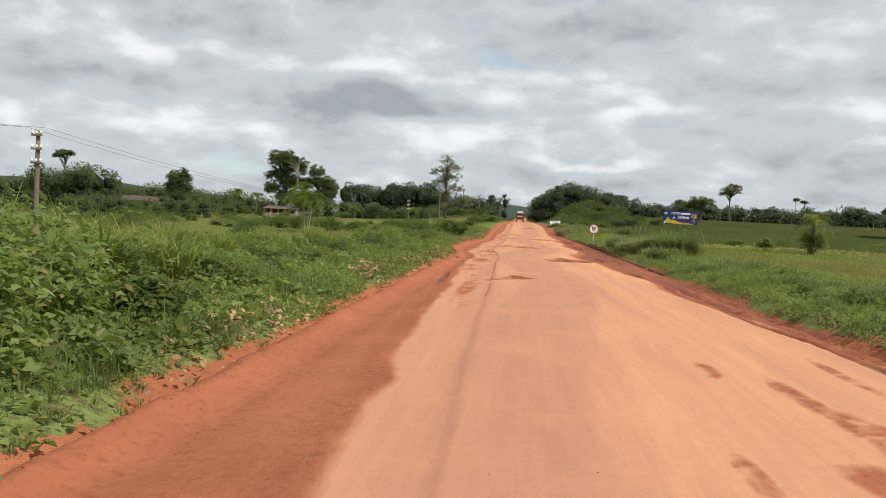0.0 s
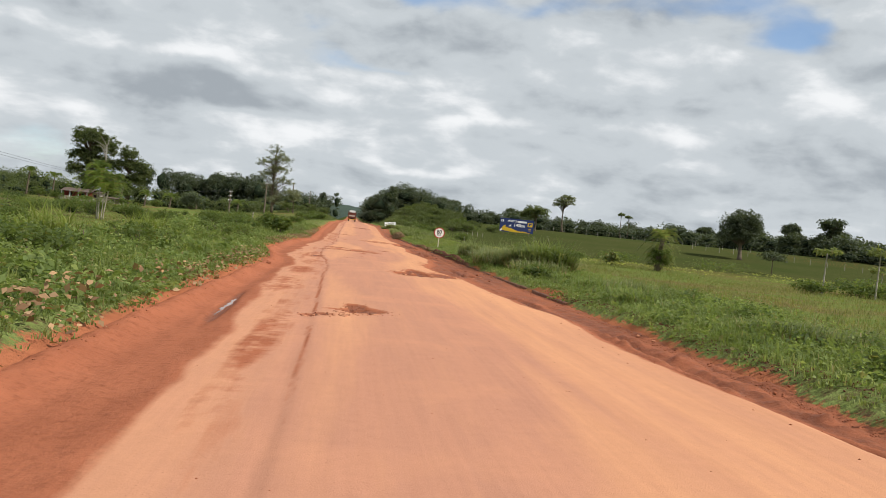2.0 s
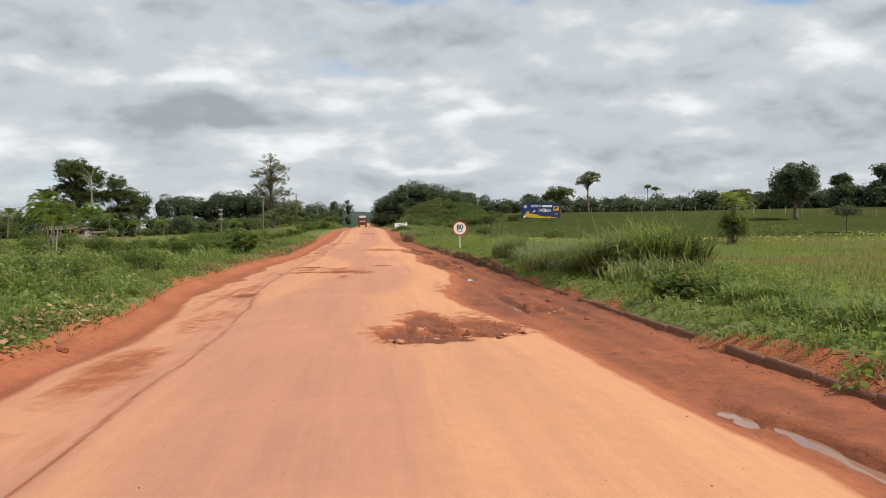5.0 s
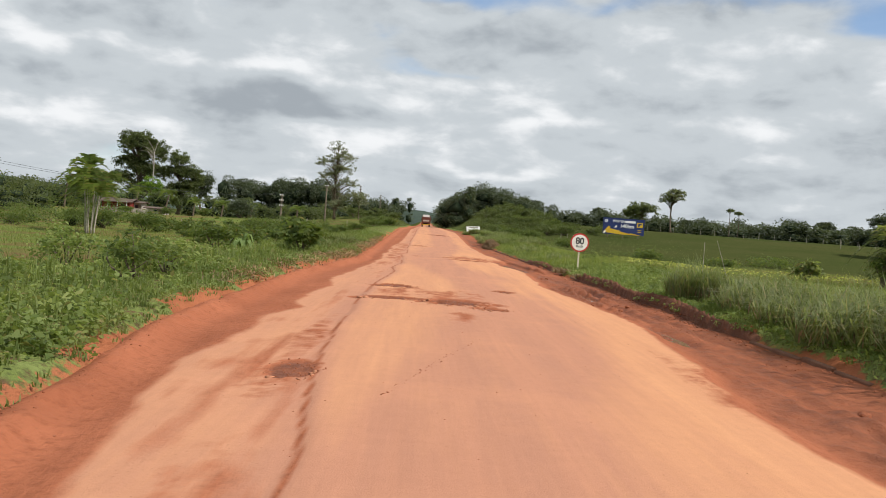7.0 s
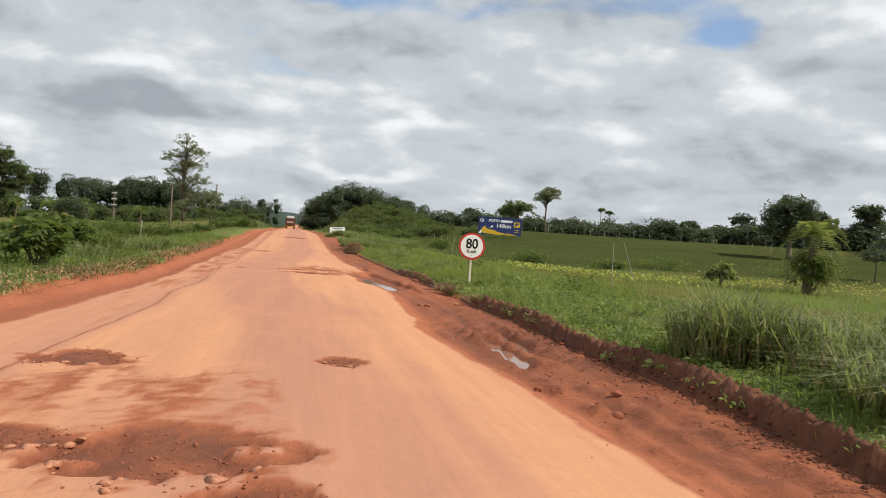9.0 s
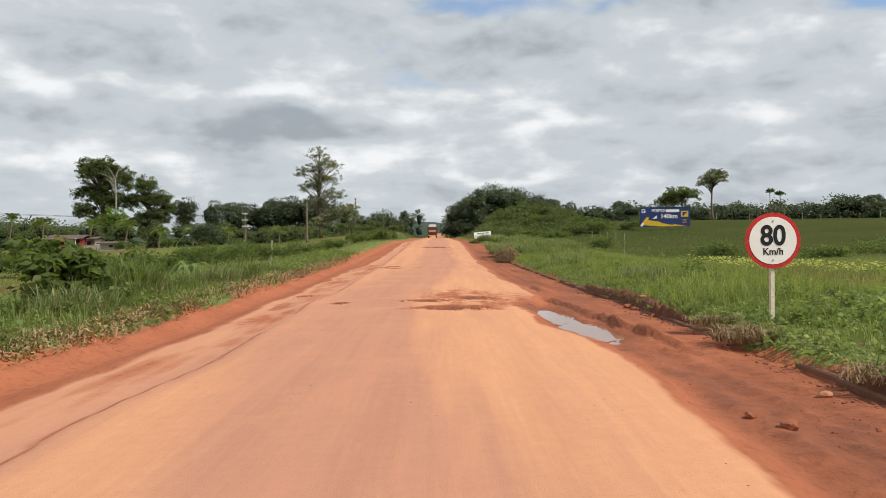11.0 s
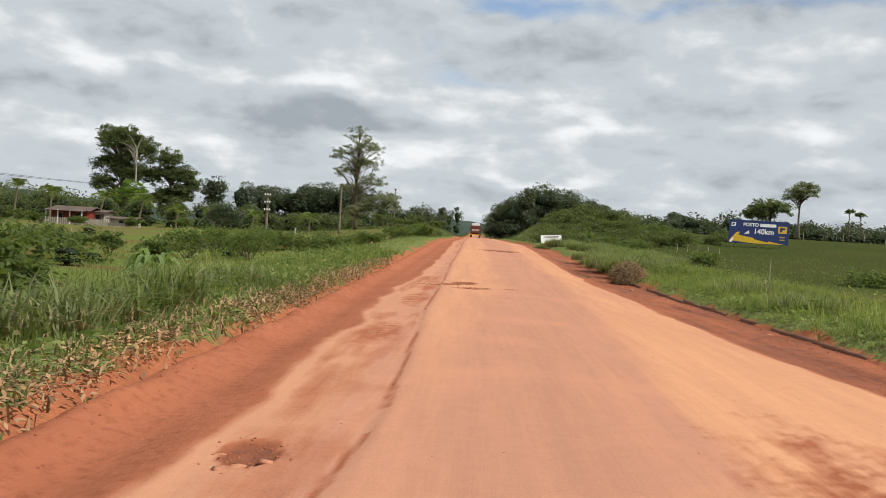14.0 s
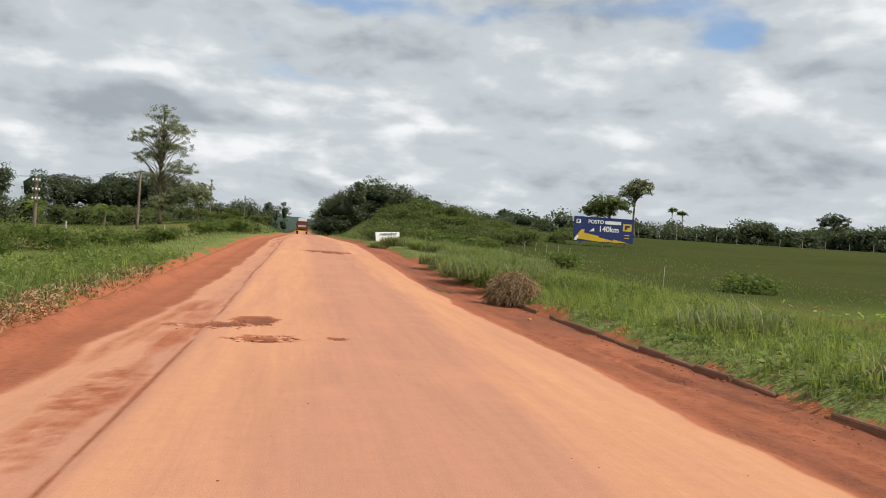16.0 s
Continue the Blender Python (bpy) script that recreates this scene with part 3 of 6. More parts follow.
    rut = np.zeros_like(x)
    for c0, wdt, deep in ((3.05, 0.13, 0.06), (3.5, 0.12, 0.08), (3.95, 0.13, 0.07)):
        line = c0 + 0.25 * fractal(y * 0.12, y * 0 + c0, 121)
        rut = rut + np.exp(-(((x - line) / wdt) ** 2)) * deep * 0.7 - 0.4 * deep * np.exp(-(((np.abs(x - line) - 0.22) / 0.08) ** 2)) * (0.5 + 2 * np.abs(lumps))
    rut = rut * step(0.1, 0.5, dr) * np.clip(0.9 + 2.5 * fractal(x * 0.8, y * 0.5, 151), 0, 1.6)
    scarp = x - 3.45 + 0.085 * (y - 77) - 0.10 * fine - 0.5 * warp
    z = z + 0.15 * step(-0.05, 0.03, scarp) * np.exp(-np.maximum(scarp, 0) / 0.45) * step(70.5, 72, y) * step(81.5, 79.5, y) * (0.8 + 1.2 * lumps)
    z = z - rut * (0.2 + 0.9 * rough_mud)
    z = z + step(0.2, 0.5, dr) * rough_mud * (0.09 * np.maximum(lumps, 0) + 0.14 * np.maximum(fine, 0) + 0.12 * np.maximum(fractal(x * 9, y * 9, 161, 3), 0))
    off_line = np.abs(x - driven + 0.5 * along)
    sand = np.clip(step(0.6, 1.5, off_line) * (0.75 + 0.9 * fractal(x * 0.4, y * 0.08, 131)) + 0.7 * along - 0.1, 0, 1) * step(0.0, 0.3, x - crack)
    sand = np.maximum(sand, (0.35 + 0.6 * step(22, 30, y) * step(90, 78, y)) * step(-1.7, -0.5, dr + 1.2 * along) * step(8, 20, y))
    sand = np.maximum(sand, 0.40 * step(-0.7, 0.0, crack - x - 0.7) * step(0.0, 0.2, crack - x))
    gravel = fractal(x * 13, y * 13, 181, 2)
    hole_edge = np.full_like(x, 9.0)
    for cx, cy, rx, ry, deep in HOLES:
        near = np.abs(y - cy) < 4 * ry + 1
        rag = min(1.0, rx / 0.45)
        q = np.hypot((x[near] - cx) / rx, (y[near] - cy) / ry) + rag * (2.8 * warp[near] + 1.4 * fine[near] + 0.2 * gravel[near])
        slope = 1.0 - 0.7 * np.clip(0.5 + 0.55 * (y[near] - cy) / ry, 0, 1)
        z[near] -= 1.7 * deep * slope * step(1.0, 0.86, q) * (0.75 + 0.35 * lumps[near]) - (0.022 * fine[near] + 0.03 * gravel[near]) * step(0.98, 0.8, q)
        z[near] += 0.01 * np.exp(-(((q - 1.08) / 0.08) ** 2))
        red[near] = np.maximum(red[near], np.maximum(step(1.12, 0.95, q), 0.5 * step(1.5, 1.0, q)))
        hole_edge[near] = np.minimum(hole_edge[near], q)
    for cx, cy, rx, ry in STAINS:
        near = np.abs(y - cy) < 4 * ry + 1
        q = np.hypot((x[near] - cx) / rx, (y[near] - cy) / ry) + 1.6 * warp[near] + 1.2 * along[near] + 0.4 * fine[near]
        red[near] = np.maximum(red[near], 0.9 * step(1.25, 0.5, q) * np.clip(0.62 + 1.5 * along[near] + 1.2 * fine[near] + 0.9 * gravel[near], 0, 1))
    strip = step(0.0, 0.1, crack - x) * (1 - step(-0.3, 0.1, dl))
    red = np.maximum(red, strip * (0.3 + 0.7 * step(14, 22, y)) * np.clip(0.22 + 1.6 * fractal(x * 3.5, y * 0.3, 191) + 0.8 * lumps, 0, 0.7))
    red = np.maximum(red, 0.9 * gap_line * (lattice(y * 0.8, y * 0, 113) > 0.25))
    wet = 0.55 * step(0.02, 0.07, rut) * np.clip(rough_mud * 1.6 + 1.2 * fractal(x, y * 0.2, 141), 0, 1)
    wet = np.maximum(wet, np.clip(0.40 + 0.22 * np.exp(-(((y - 61) / 7.0) ** 2)) + 1.2 * fractal(x * 1.6, y * 0.25, 171) + 0.8 * fine + 0.6 * gravel, 0, 0.8) * step(0.1, 0.6, dr))
    wet = np.maximum(wet, np.clip(0.72 + 1.2 * fine + 0.8 * lumps, 0.0, 0.95) * step(1.0, 0.8, hole_edge))
    for line, y0, y1 in ((np.interp(y, [10, 14, 18, 24, 30], [4.9, 4.72, 4.5, 4.45, 4.5]), 9, 31), (np.interp(y, [12, 19, 24, 26, 30], [4.3, 4.15, 3.8, 3.95, 3.6]), 11, 29),
                         (np.interp(y, [47, 50, 54, 57], [3.9, 4.02, 4.0, 3.8]), 47, 57), (np.interp(y, [58, 63, 67], [3.3, 3.5, 3.85]), 57, 68), (np.interp(y, [58, 63, 67], [3.7, 4.0, 4.2]), 57, 68),
                         (np.interp(y, [90, 94, 97, 102], [4.45, 4.28, 3.97, 3.8]), 90, 103), (np.interp(y, [83, 86, 89], [4.0, 3.88, 3.7]), 83, 90)):
        cut = np.exp(-(((x - line - 0.05 * fine) / 0.10) ** 2)) * step(y0, y0 + 2, y) * step(y1, y1 - 2, y) * np.clip(0.55 + 1.8 * fractal(x * 2.5, y * 0.9, 195), 0, 1)
        wet = np.maximum(wet, 0.95 * cut)
        z = z - 0.05 * cut + 0.05 * np.exp(-(((np.abs(x - line) - 0.2) / 0.07) ** 2)) * step(y0, y0 + 2, y) * step(y1, y1 - 2, y) * np.clip(lumps + fine, 0, 1)
    film_line = np.interp(y, [6, 12.6, 14.9, 17.1, 21, 25], [4.15, 4.03, 3.98, 3.7, 3.58, 3.5])
    damp = np.exp(-(((x - film_line - 0.03 * fine) / 0.09) ** 4)) * step(7, 10, y) * step(24, 19, y)
    red, wet, z = np.maximum(red, damp), wet * (1 - damp), z - 0.03 * damp
    for cx, cy, rx, ry, slant in PUDDLES:
        near = np.abs(y - cy) < 2 * ry + 2
        q = np.hypot((x[near] - cx - slant * (y[near] - cy)) / rx, (y[near] - cy) / ry) + 2.2 * warp[near] + 0.6 * fine[near]
        z[near] -= WATER_DEEP * step(1.7, 0.6, q)
        wet[near] = np.maximum(wet[near], 0.7 * step(1.5, 0.9, q))
        red[near] = np.maximum(red[near], step(1.9, 1.3, q))
    return z, np.stack([np.clip(red, 0, 1), np.clip(sand, 0, 1), np.clip(wet, 0, 1)], -1)


def grid(xs, ys):
    x, y = np.meshgrid(xs, ys)
    w = len(xs)
    i, j = np.meshgrid(np.arange(len(ys) - 1), np.arange(w - 1), indexing="ij")
    a = (i * w + j).ravel()
    return x.ravel(), y.ravel(), np.stack([a, a + 1, a + w + 1, a + w], 1)


def spread(start, end, first, growth):
    at, width, found = start, first, [start]
    while at < end:
        at, width = at + width, width * growth
        found.append(at)
    return found


# ---- ground and road ----
near_x = np.arange(-14, 16.01, 0.5)
xs = np.concatenate([-np.array(spread(14, 2600, 0.5, 1.09))[:0:-1], near_x, np.array(spread(16, 2600, 0.5, 1.09))[1:]])
ys = np.concatenate([-np.array(spread(8, 700, 1.0, 1.25))[:0:-1], np.arange(-8, 125, 0.75), np.array(spread(125, 3600, 0.6, 1.05))[1:]])
x, y, faces = grid(xs, ys)
ground_mesh = raw_mesh("ground", np.stack([x, y, ground_z(x, y)], 1), faces, GROUND, True)
side = np.maximum(left_edge(y) - x, x - KERB)
bare = step(0.5, -0.05, side + 1.0 * fractal(x * 0.8, y * 0.8, 201) + 0.1 * (x > 0))
bare = np.maximum(bare, 0.95 * np.exp(-(((x + 11.5) / 2.2) ** 2) - ((y - 164) / 5.0) ** 2))
beyond = 0.34 * step(0, 6, x - 72 - 0.677 * (176 - y)) * step(190, 180, y) * step(-60, 40, y)
bare = np.maximum(bare, np.where(x > 60, beyond, 0))
bright = np.where(x < 0, step(5, 11, side) * step(20, 50, y), step(3, 9, side) * step(135, 105, y + 0.3 * (x - 50)))
hill = np.where(x < 0, step(230, 300, y), step(100, 125, y + 0.3 * (x - 50)) * step(3, 12, side))
surface_layer(ground_mesh, np.stack([bare, bright, hill], -1))
tagged(new("ground", ground_mesh), "green roadside verges, wet meadow and hill pasture", "ground", kind="structure")

xs = np.arange(-5.5, 4.80, 0.056)
ys = np.concatenate([np.arange(-9, 3, 0.25), np.arange(3, 108, 0.08), np.array(spread(108, 3000, 0.1, 1.045))])
x, y, faces = grid(xs, ys)
z, rgb = road_shape(x, y)
road_mesh = raw_mesh("road", np.stack([x, y, z + road_rise(y)], 1), faces, ROAD, True)
surface_layer(road_mesh, rgb)
tagged(new("road", road_mesh), "dusty potholed asphalt road with red dirt shoulders", "road", kind="structure")


def road_z(px, py):
    zz, _ = road_shape(np.array([float(px)]), np.array([float(py)]))
    return float(zz[0] + road_rise(py))


def puddle(cx, cy, rx, ry, slant):
    a = np.linspace(0, 2 * np.pi, 40, endpoint=False)
    bm = bmesh.new()
    ring = [bm.verts.new((cx + 1.25 * rx * math.cos(t) + slant * ry * 1.2 * math.sin(t), cy + 1.2 * ry * math.sin(t), 0)) for t in a]
    bm.faces.new(ring)
    me = bpy.data.meshes.new("puddle")
    bm.to_mesh(me)
    bm.free()
    me.materials.append(WATER)
    ob = new("puddle", me)
    rim = np.concatenate([np.stack([cx + s * 1.5 * rx + slant * dy, cy + dy], 0)[:, None] for s in (-1, 1) for dy in np.linspace(-ry, ry, 9)], 1)
    rim_z, _ = road_shape(rim[0], rim[1])
    ob.location.z = float(road_rise(cy)) + float(np.percentile(rim_z, 30)) - 0.05
    return tagged(ob, "brown rainwater puddle lying in a shoulder rut", "puddle", "puddles on the shoulder")


for numbers in PUDDLES:
    puddle(*numbers)

# ---- plants ----


def scatter(n, x0, x1, y0, y1, weight=None):
    """About n random places in a rectangle, thinned by weight(x, y), on the land."""
    px, py = rng.uniform(x0, x1, n), rng.uniform(y0, y1, n)
    if weight is not None:
        keep = rng.random(n) < weight(px, py)
        px, py = px[keep], py[keep]
    return np.stack([px, py, ground_z(px, py)], 1)


def stuff(name, data, mat, label, category, smooth=False):
    return tagged(new(name, raw_mesh(name, *data, mat, smooth)), label, category, kind="stuff")


def limbs_to(base, fork, tips, r0, r1):
    """A trunk from base to fork with limbs that bend from it to each tip."""
    base, fork = np.array(base, float), np.array(fork, float)
    lean = np.array([rng.normal() * 0.1, rng.normal() * 0.1, 0]) * np.linalg.norm(fork - base) * 0.4
    t = np.linspace(0, 1, 9)[:, None]
    line = base + (fork - base) * t + lean * np.sin(np.pi * t)
    flare = r0 * (1 + 0.7 * np.exp(-t[:, 0] * 14))
    made = [tube(line, flare * (1 - t[:, 0]) + r1 * t[:, 0], 8)]
    for tip in tips:
        s = np.clip((tip[2] - base[2]) / (fork[2] - base[2]) - rng.uniform(0.08, 0.3), 0.12, 1.0)
        k = base + (fork - base) * s + lean * np.sin(np.pi * s)
        bow = np.array([0, 0, np.linalg.norm(tip - k) * 0.12])
        u = np.linspace(0, 1, 6)[:, None]
        r = r1 * rng.uniform(0.5, 0.9)
        made.append(tube(k + (tip - k) * u + bow * np.sin(np.pi * u), r * (1 - u[:, 0] * 0.85), 5))
    return join(made)


def crown_points(centre, radii, clumps, per_clump, clump_size, hollow=0.5):
    """Leaf places in many uneven clumps through a rounded crown, and the clumps' centres."""
    d = directions(clumps)
    d[:, 2] = np.where(d[:, 2] < -0.55, -d[:, 2] * 0.5, d[:, 2])
    c = np.array(centre) + d * np.array(radii) * rng.uniform(hollow, 1.0, (clumps, 1))
    size = clump_size * rng.uniform(0.6, 1.4, clumps)
    k = rng.integers(0, clumps, clumps * per_clump)
    p = c[k] + directions(len(k)) * (size[k] * rng.random(len(k)) ** 0.45)[:, None] * (1, 1, 0.55)
    return p, c


def tree(name, x, y, height, crowns, label, mat=TREE, bark=BARK, girth=0.25, leaf=0.35, clump=1.0, clumps=60, per=60, fork=0.6, category="tree", group=""):
    """crowns: (dx, dy, height of its middle, half width, half height) each; heights from the foot."""
    z = float(ground_z(x, y))
    ob = thing(name, (x, y, z), label, category, group)
    points, tips = [], []
    total = sum(c[3] ** 2 for c in crowns)
    for dx, dy, mid_z, wide, tall in crowns:
        n = max(8, int(2.2 * clumps * wide**2 / total))
        p, c = crown_points((dx, dy, mid_z), (wide, wide, tall), n, int(per * 0.62), clump * 0.72, 0.4)
        points.append(p)
        tips.append(c[rng.permutation(len(c))[: max(4, n // 4)]])
    points = np.concatenate(points)
    part("trunk", raw_mesh("trunk", *limbs_to((0, 0, -0.25), (crowns[0][0] * 0.5, crowns[0][1] * 0.5, height * fork), np.concatenate(tips), girth, girth * 0.45), bark, True), bark, ob)
    part("crown", raw_mesh("crown", *leaf_quads(points, leaf), mat), mat, ob)
    return ob


def bush(name, x, y, wide, tall, label, mat=SHRUB, leaf=0.16, count=900, category="bush", group="", lift=0.0):
    z = float(ground_z(x, y)) + lift
    ob = thing(name, (x, y, z), label, category, group)
    n = max(8, count // 28)
    p, c = crown_points((0, 0, tall * 0.42), (wide * 0.5, wide * 0.5, tall * 0.5), n, 42, wide * 0.17, 0.3)
    p[:, 2] = np.abs(p[:, 2])
    stems = [tube(np.linspace((0, 0, -0.1), tip, 5) + np.sin(np.linspace(0, np.pi, 5))[:, None] * rng.normal(0, 0.04 * wide, 3), np.linspace(0.02, 0.006, 5) * (1 + tall * 0.4), 5)
             for tip in c[: min(len(c), 9)]]
    part("stem", raw_mesh("stem", *join(stems), BARK, True), BARK, ob)["kind"] = "stuff"
    part("foliage", raw_mesh("foliage", *leaf_quads(p, leaf), mat), mat, ob)["kind"] = "stuff"
    return ob


def frond(base, way, length, droop, leaflets=22, width=0.22):
    """A feathered palm leaf that arches over: its rib (verts, quads) and its leaflets (verts, quads)."""
    way = np.array(way, float) / np.linalg.norm(way)
    t = np.linspace(0, 1, 9)[:, None]
    line = np.array(base) + way * length * t - np.array([0, 0, 1.0]) * droop * length * t**2.2
    rib = tube(line, np.linspace(0.03, 0.006, 9) * length * 0.35, 4)
    u = np.repeat(np.linspace(0.12, 1.0, leaflets), 2)
    sign = np.tile([1.0, -1.0], leaflets)
    p = np.stack([np.interp(u, t[:, 0], line[:, k]) for k in range(3)], 1)
    flat = np.array([way[1], -way[0], 0.0])
    flat /= np.linalg.norm(flat) + 1e-6
    size = length * width * np.sin(np.pi * (0.12 + 0.8 * u)) * rng.uniform(0.8, 1.2, len(u))
    out = flat[None] * sign[:, None] + way[None] * 0.55 + np.array([[0, 0, -0.35]]) + rng.normal(0, 0.08, (len(u), 3))
    out /= np.linalg.norm(out, axis=1, keepdims=True)
    broad = way[None] * length * 0.017
    v = np.stack([p - broad, p + broad, p + out * size[:, None] * 0.75 + broad * 0.8, p + out * size[:, None]], 1).reshape(-1, 3)
    return rib, (v, np.arange(len(v)).reshape(-1, 4))


def palm(name, x, y, stems, height, label, mat=PALM, bark=PALE_BARK, girth=0.09, fronds=11, length=2.2, skirt=0, category="palm", splay=0.12, group="", low=0.78, upright=1.9):
    z = float(ground_z(x, y))
    ob = thing(name, (x, y, z), label, category, group)
    for s in range(stems):
        a = 2 * math.pi * s / stems + rng.uniform(-0.3, 0.3)
        h = height * rng.uniform(low, 1.0)
        foot = np.array([0.35 * math.cos(a), 0.35 * math.sin(a), 0]) * (stems > 1)
        top = foot + np.array([math.cos(a), math.sin(a), 0]) * h * splay * rng.uniform(0.3, 1.3) + np.array([0, 0, h])
        t = np.linspace(0, 1, 8)[:, None]
        line = foot + (top - foot) * t ** np.array([1.6, 1.6, 1.0]) - np.array([0, 0, 0.2]) * (1 - t)
        part("trunk", raw_mesh("trunk", *tube(line, girth * np.linspace(1.25, 0.8, 8), 8), bark, True), bark, ob)
        arcs = []
        for k in range(fronds):
            b = 2.4 * k + rng.uniform(-0.2, 0.2)
            up = upright - upright * k / fronds
            arcs.append((top, (math.cos(b), math.sin(b), up), length * rng.uniform(0.8, 1.15), 0.6 + 0.3 * k / fronds))
        for k in range(skirt):
            b = rng.uniform(0, 2 * math.pi)
            arcs.append((foot + (top - foot) * rng.uniform(0.25, 0.9), (math.cos(b), math.sin(b), 0.1), length * rng.uniform(0.5, 0.9), 1.1))
        for arc in arcs:
            part("frond", raw_mesh("frond", *join(frond(*arc)), mat), mat, ob)
    return ob


def papaya(x, y, height, label):
    """A slender bare stem with a tuft of broad, drooping leaves on long stalks."""
    ob = thing("papaya_tree", (x, y, float(ground_z(x, y))), label, "tree", "papaya trees in the field")
    top = np.array([0.12, 0.05, height])
    t = np.linspace(0, 1, 8)[:, None]
    part("trunk", raw_mesh("trunk", *tube(np.array([0, 0, -0.2]) + (top + [0, 0, 0.2]) * t, np.linspace(0.075, 0.04, 8), 8), PALE_BARK, True), PALE_BARK, ob)
    stalks, points = [], []
    for k in range(15):
        a, up = 2.4 * k, rng.uniform(-0.15, 0.55)
        tip = top + np.array([math.cos(a), math.sin(a), up]) * rng.uniform(0.5, 0.85)
        u = np.linspace(0, 1, 5)[:, None]
        stalks.append(tube(top + (tip - top) * u + [0, 0, 0.12] * np.sin(np.pi * u), np.linspace(0.018, 0.01, 5), 4))
        points.append(tip + rng.normal(0, 0.13, (16, 3)) * (1, 1, 0.35))
    for stalk, near_tip in zip(stalks, points):
        part("leaf", raw_mesh("leaf", *join([stalk, leaf_quads(near_tip, 0.34, 0.4, 0.5, 1.2)]), PALE_PALM), PALE_PALM, ob)
    return ob


def clump_of_cane(x, y, wide, tall, count, label, mat=GRASS, category="grass clump", blade=0.035, bend=1.0):
    ob = thing("grass_clump", (x, y, float(ground_z(x, y))), label, category)
    a, r = rng.uniform(0, 2 * np.pi, count), wide * 0.5 * np.sqrt(rng.random(count))
    p = np.stack([r * np.cos(a), r * np.sin(a), np.full(count, -0.03)], 1)
    part("grass", raw_mesh("grass", *blades(p, tall * (1.1 - 0.5 * r / wide), blade, bend), mat), mat, ob)["kind"] = "stuff"
    low = p[rng.permutation(count)[: count // 4]]
    part("dead_grass", raw_mesh("dead_grass", *blades(low, tall * 0.55, blade, 1.3), STRAW), STRAW, ob)["kind"] = "stuff"
    return ob


# ---- verge: grasses and weeds ----
def tallness(px, py):
    """How high the verge growth stands, by patches."""
    return np.clip(0.55 + 1.6 * fractal(px * 0.22, py * 0.22, 301), 0.12, 1.4)


def edge_in(px, py):
    return np.maximum(left_edge(py) - px, px - KERB)


def weeds(n, x0, x1, y0, y1, per, leaf, tall, label, start=0.1, patch=321, mat=WEED, share=0.45):
    """Leafy plants, each a loose dome of leaves with its own height, spread and leaf size."""
    c = scatter(n, x0, x1, y0, y1, lambda a, b: step(start, start + 0.35, edge_in(a, b) + 0.5 * fractal(a * 0.9, b * 0.9, 311)) * np.clip(share + 2.2 * fractal(a * 0.28, b * 0.28, patch), 0.05, 1))
    m = len(c)
    rank = 1 + 0.75 * step(-5.4, -8.0, c[:, 0]) * step(26, 15, c[:, 1])
    h = tall * rank * tallness(c[:, 0], c[:, 1]) * rng.uniform(0.5, 1.4, m) * step(-0.8, 2.4, edge_in(c[:, 0], c[:, 1])) + 0.06
    wide = 0.42 * h + rng.uniform(0.10, 0.22, m)
    k = np.repeat(np.arange(m), np.maximum(10, (per * np.clip(h / tall, 0.3, 1.3)).astype(int)))
    d = directions(len(k))
    d[:, 2] = np.abs(d[:, 2])
    p = c[k] + d * (rng.random(len(k)) ** 0.35)[:, None] * np.stack([wide[k], wide[k], h[k]], 1)
    size = leaf * rng.uniform(0.65, 1.6, m)[k]
    return stuff("verge_weeds", leaf_quads(p, size, 0.6, 0.25, 0.5), mat, label, "weeds")


def tussocks(n, x0, x1, y0, y1, per, tall, width, label, start=0.0, mat=GRASS, name="verge_grass", share=0.5, patch=341):
    """Grass in tussocks whose blades splay outwards, each tussock of its own height."""
    c = scatter(n, x0, x1, y0, y1, lambda a, b: step(start, start + 0.3, edge_in(a, b) + 0.4 * fractal(a * 0.9, b * 0.9, 331)) * np.clip(share + 2.0 * fractal(a * 0.33, b * 0.33, patch), 0.08, 1))
    m = len(c)
    h = tall * (0.35 + 0.65 * tallness(c[:, 0], c[:, 1])) * rng.uniform(0.45, 1.5, m) * step(-0.9, 2.0, edge_in(c[:, 0], c[:, 1])) + 0.03
    k = np.repeat(np.arange(m), per)
    off = rng.normal(0, 1, (len(k), 2)) * (0.03 + 0.09 * h[k])[:, None]
    p = c[k] + np.concatenate([off, np.zeros((len(k), 1))], 1)
    return stuff(name, blades(p, h[k], width, 0.75, np.arctan2(off[:, 1], off[:, 0]) + rng.normal(0, 0.5, len(k))), mat, label, "grass")


weeds(5600, -11.5, -4.0, -4, 50, 86, 0.082, 0.74, "dense broad-leaved weeds along the dirt edge", share=0.6)
weeds(700, -10.5, -4.6, -2, 46, 160, 0.115, 0.95, "tall broad-leaved weeds on the verge", patch=327)
weeds(1700, -10.0, -4.0, 50, 118, 60, 0.095, 0.5, "low green weeds along the dirt edge", patch=323)
weeds(5400, 4.75, 11.0, 8, 74, 70, 0.06, 0.48, "leafy green weeds behind the kerb", start=-0.1, patch=325, share=0.55)
weeds(1500, 4.75, 11.0, 72, 118, 50, 0.062, 0.42, "small-leaved green weeds behind the kerb", start=-0.1, patch=385, share=0.3)
tussocks(2600, 4.9, 12.0, 74, 122, 13, 0.5, 0.011, "fine pale grass in seed behind the kerb", start=0.1, mat=PALE_GRASS, patch=387, share=0.6)
weeds(640, 5.2, 9.5, 12, 112, 120, 0.085, 0.5, "dark leafy weeds behind the kerb", start=0.4, patch=329, mat=SHRUB)
